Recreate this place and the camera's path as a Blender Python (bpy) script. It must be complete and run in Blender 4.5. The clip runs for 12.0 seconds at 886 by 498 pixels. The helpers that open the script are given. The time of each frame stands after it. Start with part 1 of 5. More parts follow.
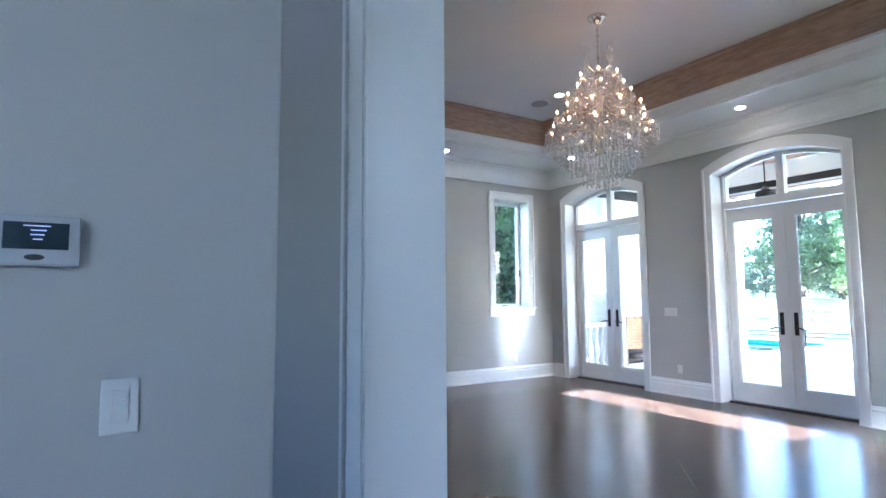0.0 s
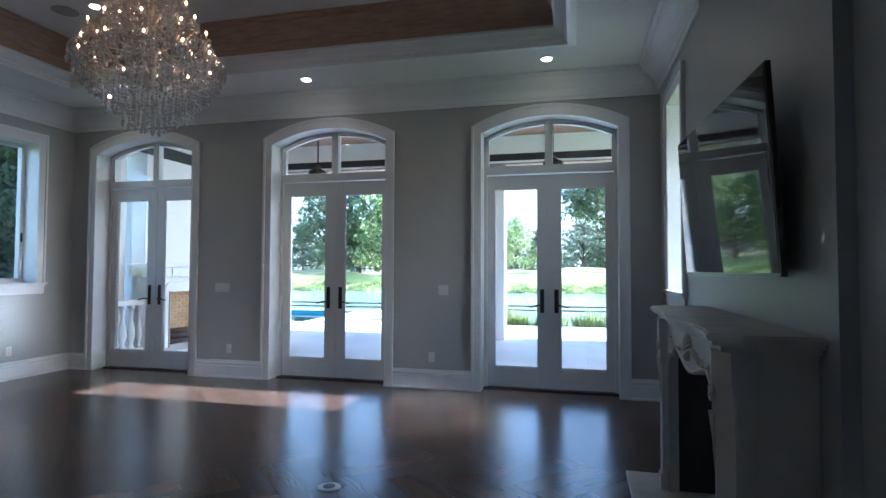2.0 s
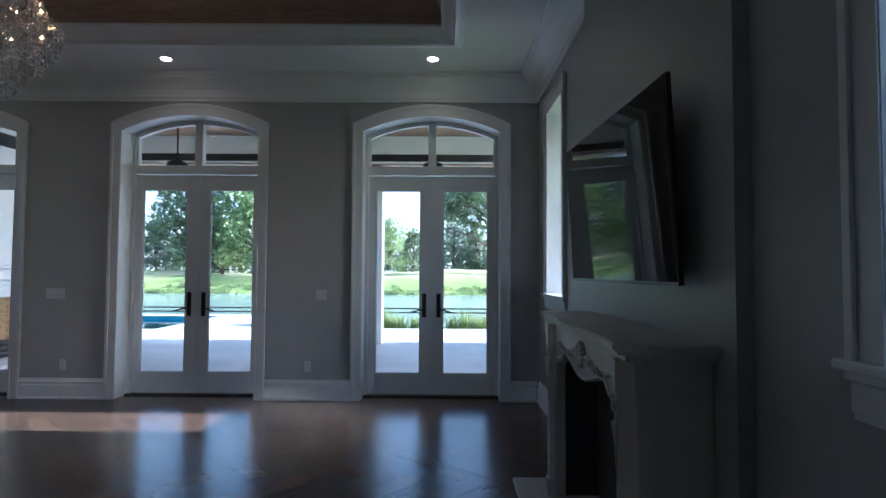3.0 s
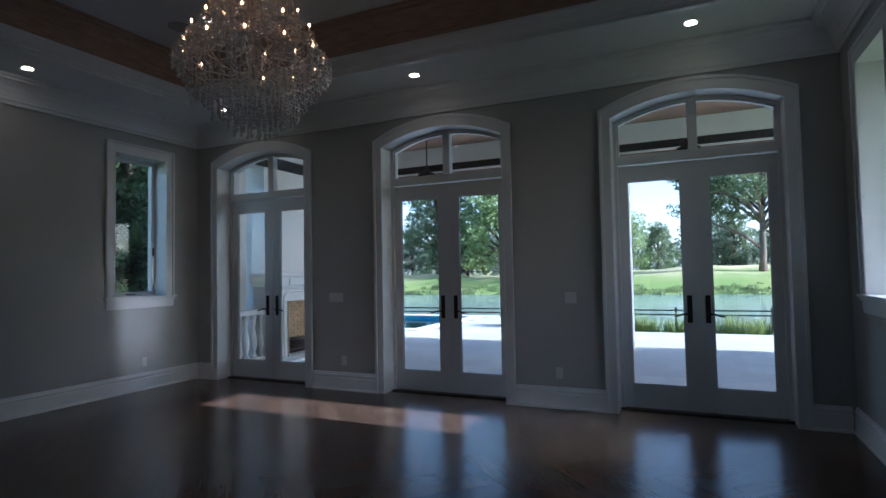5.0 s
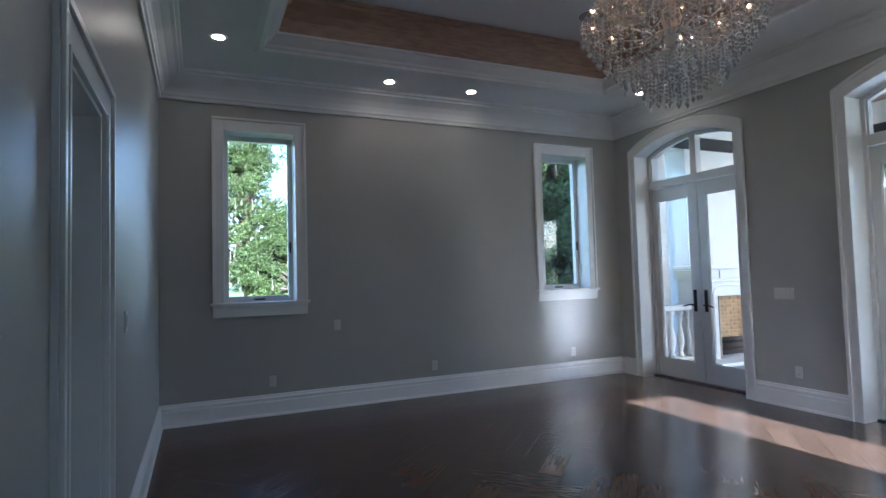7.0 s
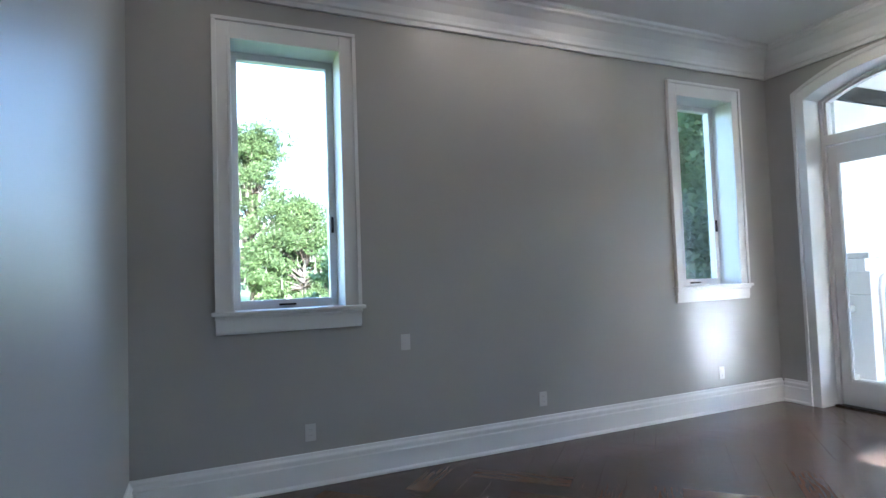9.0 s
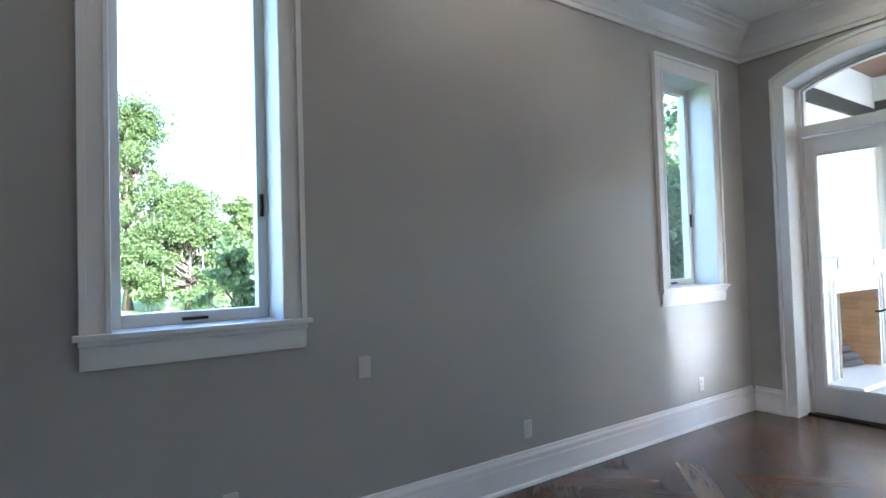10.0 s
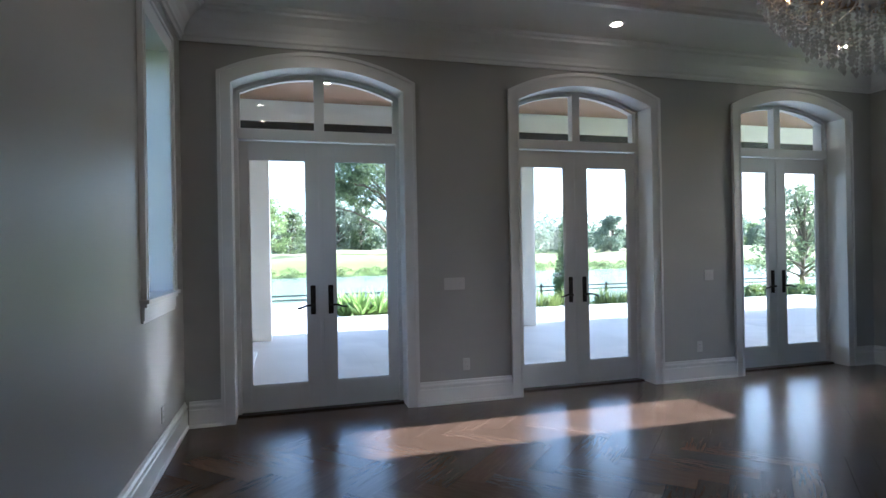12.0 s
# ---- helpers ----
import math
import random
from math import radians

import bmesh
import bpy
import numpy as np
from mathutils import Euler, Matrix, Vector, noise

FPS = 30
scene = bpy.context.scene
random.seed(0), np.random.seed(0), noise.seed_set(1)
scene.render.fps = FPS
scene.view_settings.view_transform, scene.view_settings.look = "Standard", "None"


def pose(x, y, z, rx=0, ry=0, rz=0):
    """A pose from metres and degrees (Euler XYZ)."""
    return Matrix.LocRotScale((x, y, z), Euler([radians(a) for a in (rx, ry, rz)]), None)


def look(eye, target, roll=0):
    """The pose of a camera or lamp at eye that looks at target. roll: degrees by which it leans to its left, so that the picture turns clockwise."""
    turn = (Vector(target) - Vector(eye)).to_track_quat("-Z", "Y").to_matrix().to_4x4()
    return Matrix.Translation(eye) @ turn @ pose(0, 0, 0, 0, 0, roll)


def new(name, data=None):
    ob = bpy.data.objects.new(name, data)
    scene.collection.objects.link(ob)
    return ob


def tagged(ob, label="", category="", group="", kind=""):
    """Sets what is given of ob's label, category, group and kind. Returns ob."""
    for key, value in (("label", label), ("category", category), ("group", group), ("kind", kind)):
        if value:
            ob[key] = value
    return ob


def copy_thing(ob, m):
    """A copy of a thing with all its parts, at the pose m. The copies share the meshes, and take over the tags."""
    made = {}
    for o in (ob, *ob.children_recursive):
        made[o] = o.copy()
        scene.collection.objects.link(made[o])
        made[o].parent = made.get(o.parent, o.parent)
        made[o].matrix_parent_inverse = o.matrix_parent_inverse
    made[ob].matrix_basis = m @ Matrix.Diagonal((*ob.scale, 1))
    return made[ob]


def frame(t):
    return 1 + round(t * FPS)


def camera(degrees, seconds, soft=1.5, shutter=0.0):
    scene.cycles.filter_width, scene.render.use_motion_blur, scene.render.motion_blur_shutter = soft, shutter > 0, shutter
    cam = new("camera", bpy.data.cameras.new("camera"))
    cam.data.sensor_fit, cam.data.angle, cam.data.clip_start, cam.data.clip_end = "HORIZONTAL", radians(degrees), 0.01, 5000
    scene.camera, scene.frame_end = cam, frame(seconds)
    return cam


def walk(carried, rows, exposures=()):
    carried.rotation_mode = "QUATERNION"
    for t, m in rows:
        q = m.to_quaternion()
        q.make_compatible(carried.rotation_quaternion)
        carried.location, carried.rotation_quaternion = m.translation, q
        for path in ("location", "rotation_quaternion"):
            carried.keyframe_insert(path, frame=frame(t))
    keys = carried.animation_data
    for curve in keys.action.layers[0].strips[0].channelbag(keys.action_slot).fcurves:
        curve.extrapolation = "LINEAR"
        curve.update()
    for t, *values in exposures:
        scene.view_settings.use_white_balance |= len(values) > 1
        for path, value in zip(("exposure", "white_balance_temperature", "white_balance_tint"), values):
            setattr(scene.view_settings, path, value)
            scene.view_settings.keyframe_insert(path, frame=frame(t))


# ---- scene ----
cam = camera(77.4, 12.0)
PATH = [
    (0, (3.527, -7.212, 1.379), (1.838, -6.155, 1.556), -0.4),
    (0.5, (3.45, -7.011, 1.383), (1.954, -5.692, 1.53), -0.0),
    (1, (3.314, -6.906, 1.391), (2.118, -5.307, 1.496), -0.1),
    (1.5, (3.139, -6.826, 1.399), (2.333, -4.998, 1.484), 0.1),
    (2, (3.021, -6.636, 1.405), (2.555, -4.692, 1.479), 0.2),
    (2.5, (2.934, -6.495, 1.424), (2.792, -4.502, 1.499), 0.2),
    (2.7, (2.911, -6.464, 1.427), (2.9, -4.466, 1.509), 0.4),
    (4.3, (2.765, -6.297, 1.454), (2.724, -4.299, 1.521), -0.7),
    (4.5, (2.746, -6.255, 1.454), (2.469, -4.275, 1.528), -0.9),
    (5, (2.701, -6.119, 1.448), (1.873, -4.3, 1.534), -1.1),
    (5.5, (2.683, -5.982, 1.439), (1.451, -4.41, 1.543), -1.4),
    (6, (2.691, -5.844, 1.455), (1.107, -4.628, 1.573), -1.3),
    (6.5, (2.618, -5.813, 1.453), (0.856, -4.874, 1.566), -1.4),
    (7, (2.344, -5.78, 1.442), (0.517, -4.972, 1.538), -1.6),
    (7.2, (2.169, -5.772, 1.441), (0.328, -4.997, 1.539), -1.5),
    (8.8, (0.267, -5.726, 1.418), (-1.572, -4.944, 1.507), -1.8),
    (9, (0.01, -5.719, 1.419), (-1.822, -4.923, 1.507), -2.0),
    (9.5, (-0.594, -5.729, 1.428), (-2.404, -4.883, 1.508), -2.0),
    (10, (-1.139, -5.694, 1.463), (-2.79, -4.565, 1.521), -1.7),
    (10.5, (-1.643, -5.615, 1.47), (-2.933, -4.087, 1.517), -1.8),
    (11, (-2.146, -5.558, 1.495), (-2.827, -3.678, 1.511), -1.5),
    (11.5, (-2.629, -5.506, 1.489), (-2.679, -3.506, 1.489), -1.4),
    (12, (-3.008, -5.436, 1.49), (-2.475, -3.509, 1.494), -1.0),
]
EXPOSURES = [(0, 4.55, 4830, 12), (1, 3.8, 4830, 12), (2, 2.95, 4880, 12), (2.5, 2.65, 4880, 12), (4.5, 1.7, 4880, 12), (5.5, 1.55, 4930, 12), (6, 2.12, 4930, 12), (6.5, 2.5, 4930, 12), (7, 3.1, 4930, 12), (8.8, 3.85, 5080, 12), (9.5, 3.95, 5130, 12), (10, 3.9, 5180, 12), (10.5, 4.15, 5180, 12), (11, 3.95, 5180, 12), (11.5, 3.43, 5280, 12), (12, 2.75, 5230, 12)]
walk(cam, [(t, look(eye, target, roll)) for t, eye, target, roll in PATH], EXPOSURES)

# ---------------- light ----------------
world = bpy.data.worlds.new("sky")
scene.world = world
world.use_nodes = True
wn = world.node_tree.nodes
sky = wn.new("ShaderNodeTexSky")
sky.sky_type = "NISHITA"
sky.sun_disc = False
SUN_ELEV = math.atan(0.385)
sky.sun_elevation = SUN_ELEV
sky.sun_rotation = radians(90)
sky.air_density, sky.dust_density, sky.ozone_density = 1.0, 1.6, 1.0
# pale haze that whitens the sky towards the horizon
w_tc, w_sep, w_band, w_haze = wn.new("ShaderNodeTexCoord"), wn.new("ShaderNodeSeparateXYZ"), wn.new("ShaderNodeMapRange"), wn.new("ShaderNodeMix")
w_haze.data_type, w_haze.blend_type = "RGBA", "ADD"
w_band.inputs["From Min"].default_value, w_band.inputs["From Max"].default_value = 0.0, 0.5
w_band.inputs["To Min"].default_value, w_band.inputs["To Max"].default_value = 1.0, 0.0
w_haze.inputs["B"].default_value = (1.7, 1.8, 2.1, 1)
world.node_tree.links.new(w_tc.outputs["Generated"], w_sep.inputs[0])
world.node_tree.links.new(w_sep.outputs["Z"], w_band.inputs["Value"])
world.node_tree.links.new(w_band.outputs[0], w_haze.inputs["Factor"])
world.node_tree.links.new(sky.outputs[0], w_haze.inputs["A"])
world.node_tree.links.new(w_haze.outputs["Result"], wn["Background"].inputs[0])
wn["Background"].inputs[1].default_value = 0.11
scene.cycles.blur_glossy = 0.07
sun = new("sun", bpy.data.lights.new("sun", "SUN"))
sun.data.energy, sun.data.angle, sun.data.color = 5.0, radians(0.6), (1.0, 0.95, 0.87)
sun.matrix_world = look((30, 0, 30 * math.tan(SUN_ELEV)), (0, 0, 0))

# ---------------- helpers of this scene ----------------
def box(bm, x0, y0, z0, x1, y1, z1, bevel=0.0):
    r = bmesh.ops.create_cube(bm, size=1.0, matrix=Matrix.LocRotScale(((x0 + x1) / 2, (y0 + y1) / 2, (z0 + z1) / 2), None, (abs(x1 - x0), abs(y1 - y0), abs(z1 - z0))))
    if bevel:
        edges = list({e for v in r["verts"] for e in v.link_edges})
        bmesh.ops.bevel(bm, geom=edges, offset=bevel, segments=2, affect="EDGES", profile=0.6)
    return bm


def boxed(*args):
    return box(bmesh.new(), *args)


def cyl(bm, p0, p1, r0, r1=None, seg=12):
    p0, p1 = Vector(p0), Vector(p1)
    r1 = r0 if r1 is None else r1
    d = p1 - p0
    m = Matrix.Translation((p0 + p1) / 2) @ d.to_track_quat("Z", "Y").to_matrix().to_4x4()
    bmesh.ops.create_cone(bm, cap_ends=True, segments=seg, radius1=r0, radius2=r1, depth=d.length, matrix=m)
    return bm


def lathe(bm, profile, seg=20, at=(0, 0, 0)):
    """profile: (radius, z) from bottom to top."""
    rings = []
    for r, z in profile:
        rings.append([bm.verts.new((at[0] + r * math.cos(6.28318531 * i / seg), at[1] + r * math.sin(6.28318531 * i / seg), at[2] + z)) for i in range(seg)])
    for a, b in zip(rings, rings[1:]):
        for i in range(seg):
            bm.faces.new((a[i], a[(i + 1) % seg], b[(i + 1) % seg], b[i]))
    bm.faces.new(rings[0][::-1])
    bm.faces.new(rings[-1])
    return bm


def prism(bm, outline, axis, lo, hi):
    """Extrudes a flat outline of (a, b) pairs along an axis from lo to hi."""
    def at(a, b, c):
        return {"x": (c, a, b), "y": (a, c, b), "z": (a, b, c)}[axis]
    A = [bm.verts.new(at(a, b, lo)) for a, b in outline]
    B = [bm.verts.new(at(a, b, hi)) for a, b in outline]
    n = len(outline)
    bm.faces.new(A)
    bm.faces.new(B[::-1])
    for i in range(n):
        bm.faces.new((A[i], B[i], B[(i + 1) % n], A[(i + 1) % n]))
    bmesh.ops.recalc_face_normals(bm, faces=bm.faces[:])
    return bm


def tube(bm, pts, r, seg=6, taper=None):
    pts = [Vector(p) for p in pts]
    rings = []
    for i, p in enumerate(pts):
        d = (pts[min(i + 1, len(pts) - 1)] - pts[max(i - 1, 0)]).normalized()
        q = d.to_track_quat("Z", "Y")
        rr = r if taper is None else r + (taper - r) * i / (len(pts) - 1)
        rings.append([bm.verts.new(p + q @ Vector((rr * math.cos(6.28318531 * k / seg), rr * math.sin(6.28318531 * k / seg), 0))) for k in range(seg)])
    for a, b in zip(rings, rings[1:]):
        for k in range(seg):
            bm.faces.new((a[k], a[(k + 1) % seg], b[(k + 1) % seg], b[k]))
    bm.faces.new(rings[0][::-1])
    bm.faces.new(rings[-1])
    return bm


def ring_sweep(bm, profile, x0, y0, x1, y1):
    """Runs a closed profile of (inset, z) round the inside of a rectangle, mitred at its corners."""
    loops = []
    for d, z in profile:
        loops.append([bm.verts.new(p) for p in ((x0 + d, y0 + d, z), (x1 - d, y0 + d, z), (x1 - d, y1 - d, z), (x0 + d, y1 - d, z))])
    n = len(loops)
    for i in range(n):
        a, b = loops[i], loops[(i + 1) % n]
        for k in range(4):
            bm.faces.new((a[k], a[(k + 1) % 4], b[(k + 1) % 4], b[k]))
    bmesh.ops.recalc_face_normals(bm, faces=bm.faces[:])
    return bm


def mesh_of(name, bm, material, smooth=False):
    me = bpy.data.meshes.new(name)
    bm.to_mesh(me)
    bm.free()
    if smooth:
        me.polygons.foreach_set("use_smooth", [True] * len(me.polygons))
    me.materials.append(material)
    return me


def part(name, bm, material, parent, label="", smooth=False):
    ob = new(name, mesh_of(name, bm, material, smooth))
    ob.parent = parent
    if label:
        ob["label"] = label
    return ob


def thing(name, label, category, group="", kind="", at=None):
    ob = new(name)
    ob.empty_display_size = 0.1
    if at is not None:
        ob.matrix_basis = at
    return tagged(ob, label, category, group, kind)


def solid(name, bm, material, label, category, group="", kind="", smooth=False):
    return tagged(new(name, mesh_of(name, bm, material, smooth)), label, category, group, kind)


def arch(c, half, spring, crest, n=16, right_to_left=True):
    """Points of a shallow arch from one spring to the other."""
    h = crest - spring
    R = (half * half + h * h) / (2 * h)
    a = math.asin(half / R)
    pts = [(c + R * math.sin(a - 2 * a * i / n), crest - R + R * math.cos(a - 2 * a * i / n)) for i in range(n + 1)]
    return pts if right_to_left else pts[::-1]


# ---------------- materials ----------------
def material(name, colour, rough=0.5, metal=0.0, noise_scale=0.0, vary=0.0, bump=0.0, bump_scale=200.0, coat=0.0, second=None, random_vary=0.0, stretch=None, spec=0.5, rough_vary=0.06):
    m = bpy.data.materials.new(name)
    m.use_nodes = True
    nt = m.node_tree
    n, ln = nt.nodes, nt.links
    b = n["Principled BSDF"]
    b.inputs["Base Color"].default_value = (*colour, 1)
    b.inputs["Roughness"].default_value = rough
    b.inputs["Metallic"].default_value = metal
    b.inputs["Coat Weight"].default_value = coat
    b.inputs["Coat Roughness"].default_value = 0.16
    b.inputs["Specular IOR Level"].default_value = spec
    tc = n.new("ShaderNodeTexCoord")
    mp = n.new("ShaderNodeMapping")
    ln.new(tc.outputs["Object"], mp.inputs["Vector"])
    if stretch:
        mp.inputs["Scale"].default_value = stretch
    out = None
    if noise_scale:
        t = n.new("ShaderNodeTexNoise")
        t.inputs["Scale"].default_value, t.inputs["Detail"].default_value = noise_scale, 6
        ln.new(mp.outputs[0], t.inputs["Vector"])
        mix = n.new("ShaderNodeMix")
        mix.data_type = "RGBA"
        ramp = n.new("ShaderNodeMapRange")
        ramp.inputs["From Min"].default_value, ramp.inputs["From Max"].default_value = 0.3, 0.7
        ln.new(t.outputs["Fac"], ramp.inputs["Value"])
        ln.new(ramp.outputs[0], mix.inputs["Factor"])
        two = second or tuple(max(0, c * (1 - vary)) for c in colour)
        mix.inputs["A"].default_value, mix.inputs["B"].default_value = (*colour, 1), (*two, 1)
        out = mix.outputs["Result"]
        rr = n.new("ShaderNodeMapRange")
        rr.inputs["To Min"].default_value, rr.inputs["To Max"].default_value = max(0.02, rough - rough_vary), min(1, rough + rough_vary)
        t2 = n.new("ShaderNodeTexNoise")
        t2.inputs["Scale"].default_value = noise_scale * 0.23
        ln.new(mp.outputs[0], t2.inputs["Vector"])
        ln.new(t2.outputs["Fac"], rr.inputs["Value"])
        ln.new(rr.outputs[0], b.inputs["Roughness"])
    if random_vary:
        oi = n.new("ShaderNodeObjectInfo")
        hs = n.new("ShaderNodeHueSaturation")
        mr = n.new("ShaderNodeMapRange")
        mr.inputs["To Min"].default_value, mr.inputs["To Max"].default_value = 1 - random_vary, 1 + random_vary
        ln.new(oi.outputs["Random"], mr.inputs["Value"])
        ln.new(mr.outputs[0], hs.inputs["Value"])
        if out:
            ln.new(out, hs.inputs["Color"])
        else:
            hs.inputs["Color"].default_value = (*colour, 1)
        out = hs.outputs[0]
    if out:
        ln.new(out, b.inputs["Base Color"])
    if bump:
        t3 = n.new("ShaderNodeTexNoise")
        t3.inputs["Scale"].default_value, t3.inputs["Detail"].default_value = bump_scale, 4
        ln.new(mp.outputs[0], t3.inputs["Vector"])
        bp = n.new("ShaderNodeBump")
        bp.inputs["Strength"].default_value, bp.inputs["Distance"].default_value = bump, 0.01
        ln.new(t3.outputs["Fac"], bp.inputs["Height"])
        ln.new(bp.outputs[0], b.inputs["Normal"])
    return m


def glowing(name, colour, strength):
    m = bpy.data.materials.new(name)
    m.use_nodes = True
    b = m.node_tree.nodes["Principled BSDF"]
    b.inputs["Base Color"].default_value = (*colour, 1)
    b.inputs["Emission Color"].default_value = (*colour, 1)
    b.inputs["Emission Strength"].default_value = strength
    return m


def clear(name, colour=(1, 1, 1), ior=1.5, rough=0.0):
    m = bpy.data.materials.new(name)
    m.use_nodes = True
    b = m.node_tree.nodes["Principled BSDF"]
    b.inputs["Base Color"].default_value = (*colour, 1)
    b.inputs["Transmission Weight"].default_value = 1.0
    b.inputs["Roughness"].default_value = rough
    b.inputs["IOR"].default_value = ior
    return m


def leafy(name, colour, second, scale=0.6):
    """Leaves: colour varies leaf by leaf and in large patches; light passes partly through."""
    m = bpy.data.materials.new(name)
    m.use_nodes = True
    nt = m.node_tree
    n, ln = nt.nodes, nt.links
    b = n["Principled BSDF"]
    b.inputs["Roughness"].default_value = 0.55
    geo = n.new("ShaderNodeNewGeometry")
    tc = n.new("ShaderNodeTexCoord")
    t = n.new("ShaderNodeTexNoise")
    t.inputs["Scale"].default_value = scale
    ln.new(tc.outputs["Object"], t.inputs["Vector"])
    add = n.new("ShaderNodeMath")
    add.operation = "ADD"
    ln.new(geo.outputs["Random Per Island"], add.inputs[0])
    ln.new(t.outputs["Fac"], add.inputs[1])
    half = n.new("ShaderNodeMath")
    half.operation = "MULTIPLY"
    half.inputs[1].default_value = 0.5
    ln.new(add.outputs[0], half.inputs[0])
    mix = n.new("ShaderNodeMix")
    mix.data_type = "RGBA"
    mix.inputs["A"].default_value, mix.inputs["B"].default_value = (*colour, 1), (*second, 1)
    ln.new(half.outputs[0], mix.inputs["Factor"])
    ln.new(mix.outputs["Result"], b.inputs["Base Color"])
    tr = n.new("ShaderNodeBsdfTranslucent")
    ln.new(mix.outputs["Result"], tr.inputs["Color"])
    ms = n.new("ShaderNodeMixShader")
    ms.inputs[0].default_value = 0.45
    ln.new(b.outputs[0], ms.inputs[1])
    ln.new(tr.outputs[0], ms.inputs[2])
    ln.new(ms.outputs[0], n["Material Output"].inputs[0])
    return m


M_WALL = material("grey_wall_paint", (0.345, 0.342, 0.33), 0.40, noise_scale=1.1, vary=0.05, bump=0.06, bump_scale=350, spec=0.4)
M_TRIM = material("white_trim_paint", (0.645, 0.65, 0.65), 0.32, noise_scale=3, vary=0.04, bump=0.02, bump_scale=120)
M_CEIL = material("white_ceiling_paint", (0.70, 0.70, 0.70), 0.75, noise_scale=1.5, vary=0.03, bump=0.05, bump_scale=300)
M_TRAY = material("grey_tray_ceiling_paint", (0.58, 0.565, 0.57), 0.7, noise_scale=1.2, vary=0.04, bump=0.05, bump_scale=300)
M_WOODTRIM = material("stained_wood_moulding", (0.36, 0.245, 0.175), 0.45, noise_scale=6, second=(0.25, 0.16, 0.11), bump=0.1, bump_scale=30, stretch=(1, 1, 6))
M_PLANK = material("dark_stained_oak_plank", (0.105, 0.066, 0.044), 0.24, noise_scale=6, second=(0.076, 0.048, 0.033), random_vary=0.2, stretch=(9, 0.8, 1), coat=0.0, spec=0.5, rough_vary=0.03)
M_GAP = material("dark_floor_bed", (0.015, 0.01, 0.008), 0.7)
M_PAVER = material("pale_travertine_paver", (0.62, 0.605, 0.58), 0.6, noise_scale=3.5, second=(0.54, 0.525, 0.50), bump=0.15, bump_scale=40, random_vary=0.07)
M_STUCCO = material("white_stucco", (0.80, 0.80, 0.79), 0.7, noise_scale=2, vary=0.04, bump=0.12, bump_scale=90)
M_LANAIWOOD = material("lanai_cedar_board", (0.32, 0.19, 0.115), 0.5, noise_scale=5, second=(0.22, 0.125, 0.075), bump=0.1, bump_scale=40, stretch=(0.4, 6, 1))
M_DARK = material("dark_bronze_metal", (0.035, 0.03, 0.028), 0.4, metal=0.8, noise_scale=40, vary=0.2)
M_BLACK = material("black_metal", (0.02, 0.02, 0.02), 0.5, noise_scale=30, vary=0.3)
M_STONE = material("carved_limestone", (0.50, 0.455, 0.395), 0.45, noise_scale=7, second=(0.40, 0.36, 0.31), bump=0.08, bump_scale=60)
M_SLATE = material("black_firebox_panel", (0.045, 0.043, 0.04), 0.5, noise_scale=6, vary=0.4, bump=0.1)
M_SCREEN = material("black_glass_screen", (0.004, 0.004, 0.005), 0.03, spec=0.22)
M_TVBODY = material("black_plastic", (0.015, 0.015, 0.016), 0.35, noise_scale=50, vary=0.2)
M_PLATE = material("white_plastic_plate", (0.52, 0.52, 0.51), 0.35, noise_scale=20, vary=0.03)
M_SLOT = material("dark_slot", (0.03, 0.03, 0.03), 0.6)
M_GLASS = clear("window_glass", (0.97, 0.99, 0.98), 1.45)
M_CRYSTAL = clear("cut_crystal", (0.97, 0.96, 0.95), 1.6)
M_CRYSTAL.node_tree.nodes["Principled BSDF"].inputs["Transmission Weight"].default_value = 0.50
M_CRYSTAL.node_tree.nodes["Principled BSDF"].inputs["Specular IOR Level"].default_value = 1.0
M_CHROME = material("polished_chrome", (0.75, 0.74, 0.72), 0.12, metal=1.0, noise_scale=30, vary=0.05)
M_SILVER = material("antique_silver_metal", (0.74, 0.67, 0.58), 0.32, metal=1.0, noise_scale=30, vary=0.2)
M_CANDLE = material("ivory_candle_sleeve", (0.75, 0.66, 0.5), 0.5, noise_scale=20, vary=0.05)
M_BULB = glowing("warm_flame_bulb", (1.0, 0.48, 0.17), 5.0)
M_LED = glowing("warm_white_downlight", (1.0, 0.78, 0.54), 12.0)
M_BRICK = material("tan_fire_brick", (0.52, 0.36, 0.20), 0.8, noise_scale=9, second=(0.42, 0.28, 0.15), bump=0.2, bump_scale=50, random_vary=0.12)
M_MORTAR = material("pale_mortar", (0.45, 0.40, 0.33), 0.9, noise_scale=20, vary=0.1)
M_LOG = material("charred_log", (0.06, 0.045, 0.04), 0.8, noise_scale=10, vary=0.5, bump=0.3, bump_scale=30)
M_POOL = clear("pool_water", (0.45, 0.85, 0.95), 1.33, 0.02)
M_POOLTILE = material("blue_pool_plaster", (0.10, 0.42, 0.62), 0.5, noise_scale=3, second=(0.07, 0.34, 0.54))
M_LAKE = material("green_grey_lake_water", (0.22, 0.30, 0.27), 0.16, noise_scale=0.05, second=(0.26, 0.33, 0.29), bump=0.02, bump_scale=1.0, stretch=(0.3, 1, 1))
M_LAWN = material("mown_lawn", (0.17, 0.26, 0.06), 0.9, noise_scale=0.25, second=(0.26, 0.30, 0.09), bump=0.5, bump_scale=12)
